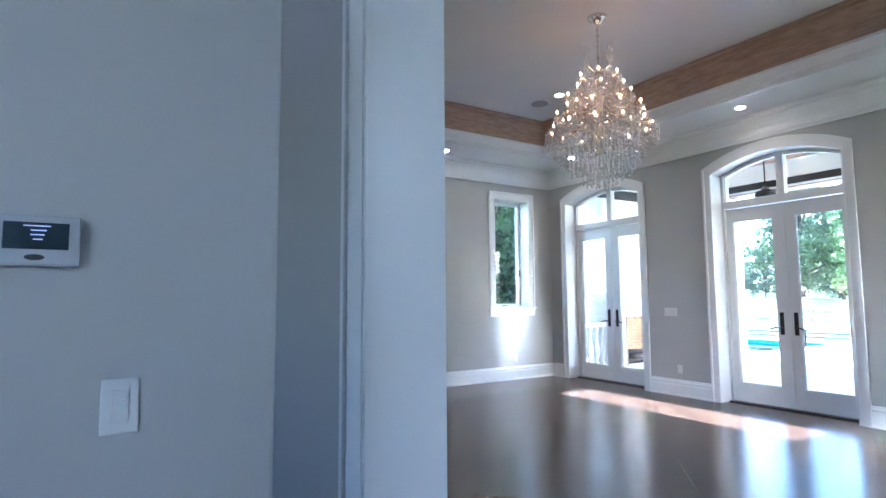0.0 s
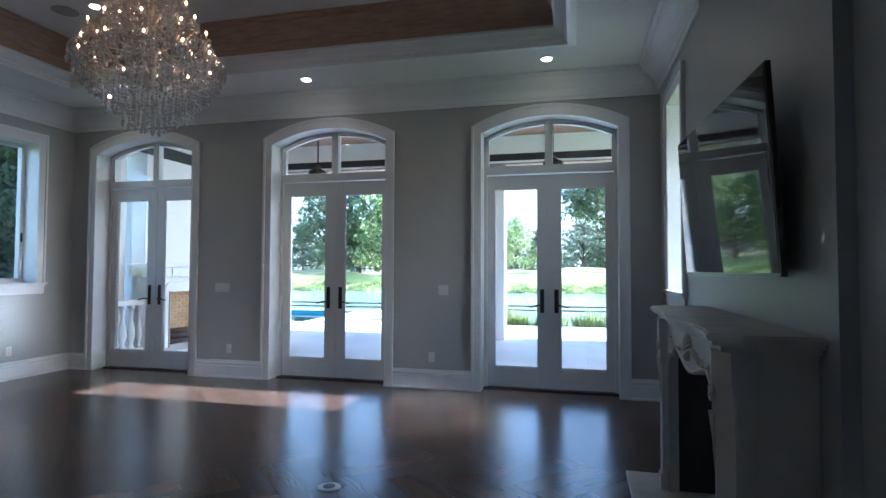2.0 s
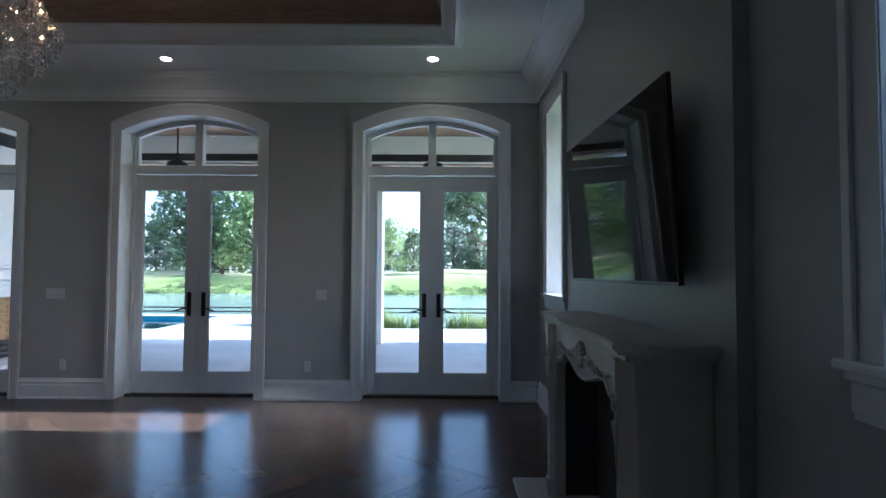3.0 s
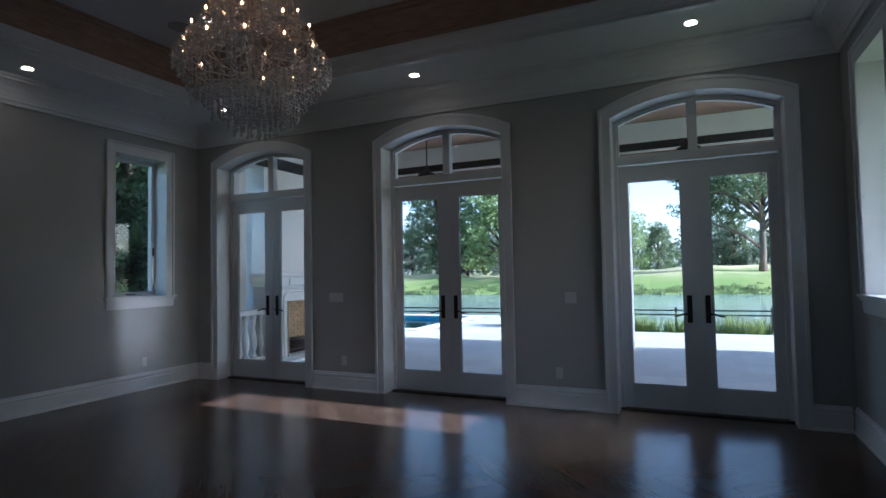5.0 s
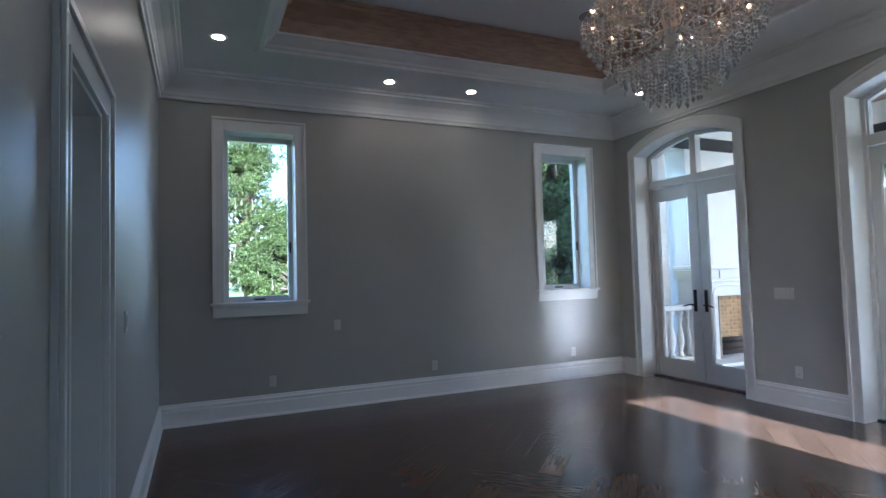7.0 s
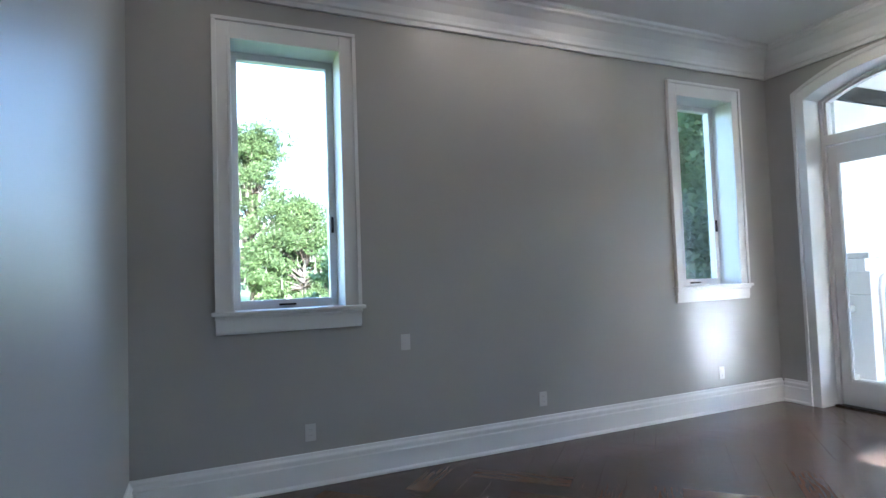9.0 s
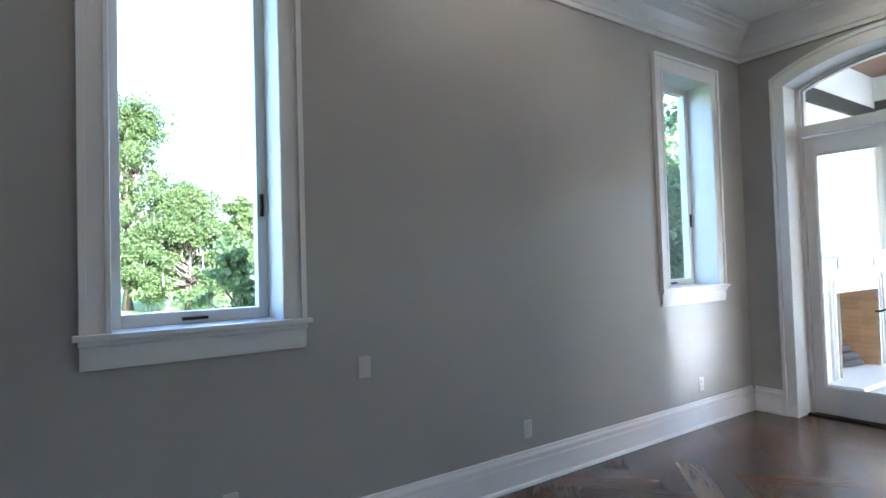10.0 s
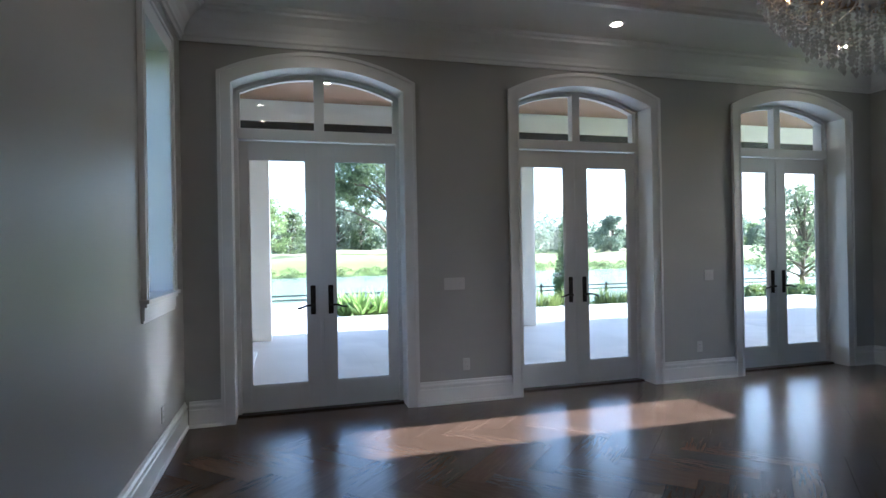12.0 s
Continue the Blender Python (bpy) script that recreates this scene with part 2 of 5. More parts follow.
M_BARK = material("grey_brown_bark", (0.16, 0.125, 0.10), 0.9, noise_scale=8, second=(0.09, 0.07, 0.055), bump=0.6, bump_scale=14, stretch=(1, 1, 0.25))
M_LEAF = leafy("oak_leaves", (0.075, 0.115, 0.065), (0.25, 0.31, 0.165))
M_LEAF_LIGHT = leafy("bright_green_leaves", (0.19, 0.28, 0.11), (0.38, 0.46, 0.22))
M_LEAF_BANK = leafy("bank_foliage", (0.13, 0.185, 0.07), (0.24, 0.29, 0.13))
M_LEAF_SUNNY = leafy("sunlit_oak_leaves", (0.04, 0.068, 0.022), (0.13, 0.175, 0.06))
M_LEAF_DARK = leafy("dark_evergreen_leaves", (0.06, 0.105, 0.045), (0.20, 0.28, 0.12))
# distance haze is put into these paler, greyer leaf colours
M_LEAF_FAR = leafy("haze_tinted_far_leaves", (0.15, 0.20, 0.15), (0.26, 0.32, 0.23), 0.2)
M_REED = leafy("reed_blades", (0.15, 0.22, 0.06), (0.29, 0.33, 0.11), 0.4)
M_FERN = leafy("bright_fern_fronds", (0.24, 0.37, 0.10), (0.42, 0.54, 0.20), 0.4)
M_MOSS = leafy("spanish_moss", (0.16, 0.17, 0.12), (0.25, 0.25, 0.18))

# dry pale fairway on the rise beyond the lake, greener on the bank below
ln_nt = M_LAWN.node_tree
ln_in = ln_nt.nodes["Principled BSDF"].inputs["Base Color"]
green = ln_in.links[0].from_socket
g_pos = ln_nt.nodes.new("ShaderNodeNewGeometry")
g_sep = ln_nt.nodes.new("ShaderNodeSeparateXYZ")
g_noise = ln_nt.nodes.new("ShaderNodeTexNoise")
g_noise.inputs["Scale"].default_value = 0.16
g_rise = ln_nt.nodes.new("ShaderNodeMapRange")
g_rise.inputs["From Min"].default_value, g_rise.inputs["From Max"].default_value = 59.5, 67.0
g_patch = ln_nt.nodes.new("ShaderNodeMapRange")
g_patch.inputs["From Min"].default_value, g_patch.inputs["From Max"].default_value = 0.36, 0.56
g_mul = ln_nt.nodes.new("ShaderNodeMath")
g_mul.operation = "MULTIPLY"
g_mix = ln_nt.nodes.new("ShaderNodeMix")
g_mix.data_type = "RGBA"
g_mix.inputs["B"].default_value = (0.52, 0.46, 0.26, 1)
ln_nt.links.new(g_pos.outputs["Position"], g_sep.inputs[0])
ln_nt.links.new(g_pos.outputs["Position"], g_noise.inputs["Vector"])
ln_nt.links.new(g_sep.outputs["Y"], g_rise.inputs["Value"])
ln_nt.links.new(g_noise.outputs["Fac"], g_patch.inputs["Value"])
ln_nt.links.new(g_rise.outputs[0], g_mul.inputs[0])
ln_nt.links.new(g_patch.outputs[0], g_mul.inputs[1])
ln_nt.links.new(g_mul.outputs[0], g_mix.inputs["Factor"])
ln_nt.links.new(green, g_mix.inputs["A"])
ln_nt.links.new(g_mix.outputs["Result"], ln_in)

# ---------------- room shell ----------------
X0, X1, Y0, Y1 = -3.9, 3.93, -6.15, -0.265
ZC, ZT = 3.6, 4.075
DOORS = (-2.72, 0.0, 2.72)
WTOP = 4.3


def door_notch(c):
    return [(c - 0.79, 0)] + arch(c, 0.79, 3.02, 3.20, right_to_left=False) + [(c + 0.79, 0)]


outline = [(-4.35, 0), *[p for c in DOORS for p in door_notch(c)], (4.38, 0), (4.38, WTOP), (-4.35, WTOP)]
solid("wall_north", prism(bmesh.new(), outline, "y", Y1, 0.15), M_WALL, "grey painted wall with three arched door openings", "wall", kind="structure")


def wall_with_windows(name, xa, xb, centres):
    """A wall along y with window openings, built of piers, sills and heads."""
    bm = bmesh.new()
    half, z0, z1 = 0.38, 1.2, 3.06
    y = -6.48
    for c in sorted(centres):
        box(bm, xa, y, 0, xb, c - half, WTOP)
        box(bm, xa, c - half, 0, xb, c + half, z0)
        box(bm, xa, c - half, z1, xb, c + half, WTOP)
        y = c + half
    box(bm, xa, y, 0, xb, Y1, WTOP)
    return solid(name, bm, M_WALL, "smooth grey painted wall with tall narrow windows", "wall", kind="structure")


W_WEST, W_EAST = (-5.165, -1.17), (-5.50, -1.17)
wall_with_windows("wall_west", -4.20, X0, W_WEST)
wall_with_windows("wall_east", X1, 4.38, W_EAST)

# south wall with a closet doorway and the wide cased entry
YH = -6.43
JX0, JX1, JTOP = 1.80, 3.75, 2.75
CX0, CX1, CTOP = -0.33, 0.41, 2.16
outline = [(X0, 0), (CX0, 0), (CX0, CTOP), (CX1, CTOP), (CX1, 0), (JX0, 0), (JX0, JTOP), (JX1, JTOP), (JX1, 0), (X1, 0), (X1, WTOP), (X0, WTOP)]
solid("wall_south", prism(bmesh.new(), outline, "y", YH, Y0), M_WALL, "grey painted wall with a doorway and wide cased opening", "wall", kind="structure")

# entry hall behind the camera
bm = bmesh.new()
box(bm, 2.02, -9.6, 0, 2.14, -6.83, 3.0, 0.012)
solid("wall_hall", bm, M_WALL, "grey painted hall wall with thermostat and switch", "wall", kind="structure")
bm = bmesh.new()
box(bm, -0.2, -9.6, 0, -0.05, YH, 3.0)
box(bm, 5.0, -9.6, 0, 5.15, -6.48, 3.0)
box(bm, 3.93, -6.6, 0, 5.0, -6.48, 3.0)
for xa, xb in ((-0.2, 0.6), (1.4, 3.9), (4.9, 5.15)):
    box(bm, xa, -9.75, 0, xb, -9.6, 3.0)
box(bm, 0.6, -9.75, 0, 1.4, -9.6, 1.1)
box(bm, 0.6, -9.75, 2.3, 1.4, -9.6, 3.0)
box(bm, CX0, YH + 0.0003, 0, CX1, YH + 0.0018, CTOP)
for xa, xb in ((3.9, 4.9),):
    box(bm, xa, -9.75, 2.7, xb, -9.6, 3.0)
    box(bm, xa, -9.75, 0, xb, -9.6, 0.6)
solid("wall_hall_far", bm, M_WALL, "plain grey painted walls closing the entry hall", "wall", kind="structure")
solid("ceiling_hall", boxed(-0.2, -9.75, 3.0, 5.15, YH - 0.001, 3.12), M_CEIL, "plain white painted hall ceiling", "ceiling", kind="structure")
solid("floor_hall", boxed(-0.2, -9.75, -0.12, 5.15, -6.48, 0.0), M_PLANK, "dark stained wood hall floor", "floor", kind="structure")

# unseen pale slab added so light bounced into the hall stays neutral
solid("pavement_forecourt", boxed(-6, -30, -0.2, 14, -9.75, -0.06), M_PAVER, "pale slab added outside the hall to bounce neutral light", "paving", kind="structure")
# ceiling: soffit with a raised tray
TX0, TX1, TY0, TY1 = -2.99, 2.99, -5.26, -1.19
bm = bmesh.new()
box(bm, X0, Y0, ZC, TX0, Y1, ZC + 0.1)
box(bm, TX1, Y0, ZC, X1, Y1, ZC + 0.1)
box(bm, TX0, Y0, ZC, TX1, TY0, ZC + 0.1)
box(bm, TX0, TY1, ZC, TX1, Y1, ZC + 0.1)
solid("ceiling", bm, M_CEIL, "white painted perimeter ceiling around a raised tray", "ceiling", kind="structure")
bm = bmesh.new()
box(bm, TX0 - 0.05, TY0 - 0.05, ZT, TX1 + 0.05, TY1 + 0.05, ZT + 0.1)
solid("ceiling_tray", bm, M_TRAY, "grey painted raised tray ceiling", "ceiling", kind="structure")
bm = ring_sweep(bmesh.new(), [(-0.05, 3.6), (0.0, 3.588), (0.035, 3.588), (0.04, 3.615), (0.055, 3.625), (0.06, 3.65), (0.10, 3.675), (0.14, 3.712), (0.16, 3.717), (0.16, 3.742), (-0.05, 3.742)], TX0, TY0, TX1, TY1)
solid("trim_tray_white", bm, M_TRIM, "white stepped moulding round the tray edge", "moulding", kind="structure")
bm = ring_sweep(bmesh.new(), [(-0.05, 3.744), (0.145, 3.744), (0.15, 3.78), (0.165, 3.86), (0.20, 3.93), (0.27, 3.99), (0.285, 4.005), (0.285, 4.03), (0.31, 4.045), (0.31, 4.073), (-0.05, 4.073)], TX0, TY0, TX1, TY1)
solid("trim_tray_wood", bm, M_WOODTRIM, "stained brown wood crown moulding inside the tray", "moulding", kind="structure")
bm = ring_sweep(bmesh.new(), [(-0.02, 3.33), (0.022, 3.33), (0.03, 3.36), (0.045, 3.37), (0.05, 3.395), (0.07, 3.44), (0.115, 3.495), (0.175, 3.535), (0.205, 3.545), (0.21, 3.565), (0.235, 3.575), (0.24, 3.602), (-0.02, 3.602)], X0, Y0, X1, Y1)
solid("trim_crown", bm, M_TRIM, "white cove crown moulding along the walls", "moulding", kind="structure")
bm = bmesh.new()
box(bm, -4.35, -6.48, WTOP, 4.38, 0.15, WTOP + 0.1)
solid("roof_slab", bm, M_STUCCO, "plain slab closing the roof above the room", "roof", kind="structure")
# unseen slab added to cut off the far end of the sun patch
solid("eave_sun_trim", boxed(4.38, -3.2, 3.04, 5.42, 0.6, 3.16), M_STUCCO, "plain white slab added over the side window to trim the sun patch", "eave", kind="structure")

# unseen wall added to keep direct sun out of the south-east window
solid("wall_sun_block_east", boxed(6.6, -9.0, -0.2, 6.8, -3.3, 4.2), M_STUCCO, "plain white wall added out of view to block the sun", "wall", kind="structure")
# chimney breast
solid("wall_chimney_breast", boxed(3.87, -4.54, 0, X1, -2.52, ZC), M_WALL, "grey painted shallow chimney breast", "wall", kind="structure")


# ---------------- baseboards ----------------
BASE = [(0, 0), (0.036, 0), (0.036, 0.014), (0.030, 0.024), (0.024, 0.028), (0.024, 0.150), (0.017, 0.158), (0.017, 0.172), (0.022, 0.176), (0.022, 0.190), (0.011, 0.204), (0.008, 0.222), (0, 0.225)]


def baseboard(p, q, normal):
    """A skirting board from p to q (x, y), standing out along normal."""
    (xa, ya), (xb, yb) = p, q
    bm = bmesh.new()
    ends = []
    for x, y in (p, q):
        ends.append([bm.verts.new((x + d * normal[0], y + d * normal[1], z)) for d, z in BASE])
    n = len(BASE)
    for i in range(n):
        bm.faces.new((ends[0][i], ends[0][(i + 1) % n], ends[1][(i + 1) % n], ends[1][i]))
    bm.faces.new(ends[0])
    bm.faces.new(ends[1][::-1])
    bmesh.ops.recalc_face_normals(bm, faces=bm.faces[:])
    return solid("baseboard", bm, M_TRIM, "tall white painted moulded baseboard", "baseboard", kind="structure")


baseboard((X0, Y0), (X0, Y1), (1, 0))
xs = [X0 + 0.037] + [v for c in DOORS for v in (c - 0.8855, c + 0.8855)] + [X1 - 0.037]
for a, b in zip(xs[::2], xs[1::2]):
    if b - a > 0.02:
        baseboard((a, Y1), (b, Y1), (0, -1))
baseboard((X0 + 0.037, Y0), (CX0 - 0.135, Y0), (0, 1))
baseboard((CX1 + 0.135, Y0), (JX0 - 0.155, Y0), (0, 1))
baseboard((X1, -2.519), (X1, Y1), (-1, 0))
baseboard((X1, Y0), (X1, -4.541), (-1, 0))
baseboard((2.14, -9.5), (2.14, -6.83), (1, 0))


# ---------------- casings, doors and windows ----------------
def u_strip(bm, c, half_in, half_out, spring_in, spring_out, crest_in, crest_out, y0, y1, z0=0.0):
    o = [(c + half_in, z0), (c + half_out, z0)] + arch(c, half_out, spring_out, crest_out) + [(c - half_out, z0), (c - half_in, z0)] + arch(c, half_in, spring_in, crest_in, right_to_left=False)
    return prism(bm, o, "y", y0, y1)


def french_door(name, c):
    d = thing(name, "white double french door with arched transom, closed", "french door", group="french doors along the garden wall", kind="structure")
    part("jamb_liner", u_strip(bmesh.new(), c, 0.77, 0.7895, 3.0, 3.0195, 3.175, 3.1995, Y1 + 0.001, 0.14), M_TRIM, d)
    bm = u_strip(bmesh.new(), c, 0.768, 0.882, 2.995, 3.085, 3.170, 3.300, -0.287, Y1)
    u_strip(bm, c, 0.855, 0.885, 3.068, 3.087, 3.272, 3.303, -0.300, -0.2872)
    u_strip(bm, c, 0.770, 0.788, 2.996, 3.008, 3.172, 3.190, -0.293, -0.2872)
    part("casing", bm, M_TRIM, d, "wide white arched casing")
    bm = u_strip(bmesh.new(), c, 0.735, 0.7695, 2.985, 2.9995, 3.15, 3.1745, -0.05, 0.06, 0.0)
    u_strip(bm, c, 0.715, 0.7348, 2.975, 2.9848, 3.132, 3.1498, -0.028, 0.03, 2.64)
    part("frame", bm, M_TRIM, d)
    part("transom_bar", boxed(c - 0.735, -0.06, 2.545, c + 0.735, 0.05, 2.645, 0.006), M_TRIM, d)
    part("mullion", boxed(c - 0.045, -0.05, 2.646, c + 0.045, 0.045, 3.155, 0.005), M_TRIM, d)
    part("threshold", boxed(c - 0.77, -0.10, 0.0, c + 0.77, 0.14, 0.014, 0.004), M_DARK, d, "dark bronze threshold")
    bm = prism(bmesh.new(), [(c - 0.715, 2.646), (c + 0.715, 2.646)] + arch(c, 0.715, 2.975, 3.132), "y", 0.0, 0.005)
    g = part("transom_pane", bm, M_GLASS, d)
    g.visible_shadow = False
    for s in (-1, 1):
        leaf_in, leaf_out = c + s * 0.002, c + s * 0.733
        a, b = min(leaf_in, leaf_out), max(leaf_in, leaf_out)
        ga, gb = min(c + s * 0.13, c + s * 0.65), max(c + s * 0.13, c + s * 0.65)
        bm = bmesh.new()
        box(bm, a, -0.024, 0.018, ga, 0.024, 2.535, 0.003)
        box(bm, gb, -0.024, 0.018, b, 0.024, 2.535, 0.003)
        box(bm, ga, -0.024, 0.018, gb, 0.024, 0.25)
        box(bm, ga, -0.024, 2.37, gb, 0.024, 2.535)
        for y in (-0.016, 0.010):
            box(bm, ga, y, 0.25, ga + 0.012, y + 0.006, 2.37)
            box(bm, gb - 0.012, y, 0.25, gb, y + 0.006, 2.37)
            box(bm, ga + 0.012, y, 0.25, gb - 0.012, y + 0.006, 0.262)
            box(bm, ga + 0.012, y, 2.358, gb - 0.012, y + 0.006, 2.37)
        if s > 0:
            box(bm, c - 0.018, -0.032, 0.018, c + 0.018, -0.0245, 2.535, 0.002)
        leaf = part("leaf", bm, M_TRIM, d)
        g = part("pane", boxed(ga, -0.003, 0.25, gb, 0.003, 2.37), M_GLASS, leaf)
        g.visible_shadow = False
        hx = c + s * 0.083
        bm = boxed(hx - 0.024, -0.033, 0.90, hx + 0.024, -0.024, 1.175, 0.003)
        cyl(bm, (hx, -0.034, 0.985), (hx, -0.075, 0.985), 0.012)
        tube(bm, [(hx, -0.075, 0.985), (hx + s * 0.03, -0.078, 0.990), (hx + s * 0.065, -0.078, 0.988), (hx + s * 0.105, -0.076, 0.972), (hx + s * 0.145, -0.074, 0.966)], 0.011, 8, 0.008)
        cyl(bm, (hx, -0.034, 1.115), (hx, -0.045, 1.115), 0.012)
        part("handle", bm, M_DARK, leaf, "dark bronze lever handle on a long plate")
    return d


for i, c in enumerate(DOORS):
    french_door("door_%d" % (i + 1), c)


def side_window(name, wall_x, s, c, out):
    """A fixed casement in a deep reveal. s: the way into the room along x; out: depth of the reveal."""
    w = thing(name, "tall narrow casement window in a deep white reveal", "window", group="side windows", kind="structure")

    def bx(bm, d0, y0, z0, d1, y1, z1, bevel=0.0):
        xa, xb = wall_x + s * d0, wall_x + s * d1
        return box(bm, min(xa, xb), y0, z0, max(xa, xb), y1, z1, bevel)
    h, z0, z1 = 0.38, 1.2, 3.06
    bm = bmesh.new()
    bx(bm, -out, c - h, z0 + 0.012, 0, c - h + 0.012, z1)
    bx(bm, -out, c + h - 0.012, z0 + 0.012, 0, c + h, z1)
    bx(bm, -out, c - h + 0.012, z1 - 0.012, 0, c + h - 0.012, z1)
    bx(bm, -out, c - h, z0, 0, c + h, z0 + 0.012)
    part("reveal", bm, M_TRIM, w)
    bm = bmesh.new()
    for sy in (-1, 1):
        ya, yb = c + sy * (h - 0.012), c + sy * (h + 0.105)
        bx(bm, 0.0, min(ya, yb), 1.216, 0.020, max(ya, yb), z1 + 0.10, 0.002)
        ya, yb = c + sy * (h + 0.078), c + sy * (h + 0.107)
        bx(bm, 0.0205, min(ya, yb), 1.216, 0.036, max(ya, yb), z1 + 0.102, 0.003)
        ya, yb = c + sy * (h - 0.010), c + sy * (h + 0.012)
        bx(bm, 0.0205, min(ya, yb), 1.216, 0.026, max(ya, yb), z1, 0.002)
    bx(bm, 0.0, c - h - 0.105, z1 + 0.1005, 0.020, c + h + 0.105, z1 + 0.125, 0.002)
    bx(bm, 0.0, c - h + 0.013, z1 - 0.012, 0.020, c + h - 0.013, z1 + 0.1, 0.002)
    bx(bm, 0.0205, c - h - 0.107, z1 + 0.1025, 0.036, c + h + 0.107, z1 + 0.128, 0.003)
    part("casing", bm, M_TRIM, w, "white moulded casing")
    bm = bmesh.new()
    bx(bm, -0.02, c - h - 0.13, 1.19, 0.055, c + h + 0.13, 1.2155, 0.006)
    part("window_sill", bm, M_TRIM, w)
    bm = bmesh.new()
    bx(bm, 0.0, c - h - 0.105, 1.085, 0.022, c + h + 0.105, 1.1895, 0.002)
    bx(bm, 0.0, c - h - 0.105, 1.065, 0.015, c + h + 0.105, 1.0848, 0.002)
    bx(bm, 0.0225, c - h - 0.11, 1.165, 0.038, c + h + 0.11, 1.1895, 0.004)
    part("apron", bm, M_TRIM, w)
    bm = bmesh.new()
    f, g0 = 0.052, 0.17 - out
    for y0, za, y1, zb in ((c - h + 0.012, z0 + 0.012, c - h + 0.012 + f, z1 - 0.012), (c + h - 0.012 - f, z0 + 0.012, c + h - 0.012, z1 - 0.012), (c - h + 0.012 + f, z0 + 0.012, c + h - 0.012 - f, z0 + 0.012 + 0.06), (c - h + 0.012 + f, z1 - 0.012 - f, c + h - 0.012 - f, z1 - 0.012)):
        bx(bm, g0 - 0.16, y0, za, g0 - 0.09, y1, zb, 0.003)
    part("window_frame", bm, M_TRIM, w)
    bm = bmesh.new()
    bx(bm, g0 - 0.138, c - h + 0.012 + f, z0 + 0.07, g0 - 0.132, c + h - 0.012 - f, z1 - 0.012 - f)
    g = part("pane", bm, M_GLASS, w)
    g.visible_shadow = False
    bm = bmesh.new()
    bx(bm, g0 - 0.09, c - 0.06, z0 + 0.03, g0 - 0.065, c + 0.06, z0 + 0.045, 0.003)
    bx(bm, g0 - 0.065, c - 0.055, z0 + 0.035, g0 - 0.052, c + 0.03, z0 + 0.042, 0.002)
    part("crank_handle", bm, M_DARK, w, "dark folding crank")
    bm = bmesh.new()
    bx(bm, g0 - 0.09, c + h - 0.050, 1.75, g0 - 0.075, c + h - 0.032, 1.87, 0.003)
    part("latch", bm, M_DARK, w)
    return w


for i, (x, s, c, out) in enumerate(((X0, 1, W_WEST[0], 0.295), (X0, 1, W_WEST[1], 0.295), (X1, -1, W_EAST[0], 0.44), (X1, -1, W_EAST[1], 0.44))):
    side_window("window_%d" % (i + 1), x, s, c, out)


def square_casing(bm, x0, x1, top, y, s, w=0.13):
    """Casing round a square-headed opening in a wall along x; s: the way it stands out along y."""
    def bx(xa, za, xb, zb, d0, d1, bev=0.002):
        box(bm, xa, min(y + s * d0, y + s * d1), za, xb, max(y + s * d0, y + s * d1), zb, bev)
    for a, b, e0, e1, i0, i1 in ((x0 - w, x0, x0 - w, x0 - w + 0.03, x0 - 0.02, x0), (x1, x1 + w, x1 + w - 0.03, x1 + w, x1, x1 + 0.02)):
        bx(a, 0, b, top + w, 0, 0.02)
        bx(e0, 0, e1, top + w, 0.0205, 0.036, 0.003)
        bx(i0, 0, i1, top, 0.0205, 0.027)
    bx(x0, top, x1, top + w, 0, 0.02)
    bx(x0 - w + 0.031, top + w - 0.03, x1 + w - 0.031, top + w, 0.0205, 0.036, 0.003)
    return bm


closet = thing("door_4", "white panelled closet door closed in a cased recess", "door", kind="structure")
part("casing", square_casing(bmesh.new(), CX0, CX1, CTOP, Y0, 1), M_TRIM, closet)
bm = bmesh.new()
for xa, xb in ((CX0, CX0 + 0.018), (CX1 - 0.018, CX1)):
    box(bm, xa, YH + 0.002, 0, xb, Y0, CTOP)
box(bm, CX0 + 0.018, YH + 0.002, CTOP - 0.018, CX1 - 0.018, Y0, CTOP)
for xa, xb in ((CX0 + 0.018, CX0 + 0.034), (CX1 - 0.034, CX1 - 0.018)):
    box(bm, xa, -6.40, 0, xb, -6.36, CTOP - 0.018)
part("jamb", bm, M_TRIM, closet)
bm = boxed(CX0 + 0.02, YH + 0.004, 0.01, CX1 - 0.02, -6.405, CTOP - 0.02, 0.002)
for za, zb in ((0.2, 0.95), (1.1, 1.98)):
    box(bm, CX0 + 0.13, -6.405, za, CX1 - 0.13, -6.398, zb, 0.003)
part("leaf", bm, M_TRIM, closet)

entry = thing("door_5", "wide white cased opening into the entry hall", "opening", kind="structure")
bm = square_casing(bmesh.new(), JX0, JX1, JTOP, YH, -1, 0.17)
square_casing(bm, JX0, JX1, JTOP, Y0, 1, 0.15)
part("casing", bm, M_TRIM, entry)
bm = bmesh.new()
box(bm, JX0, YH - 0.02, 0, JX0 + 0.016, Y0 + 0.02, JTOP)
box(bm, JX1 - 0.016, YH - 0.02, 0, JX1, Y0 + 0.02, JTOP)
box(bm, JX0 + 0.016, YH - 0.02, JTOP - 0.016, JX1 - 0.016, Y0 + 0.02, JTOP)
part("jamb", bm, M_TRIM, entry, "plain white painted jamb")


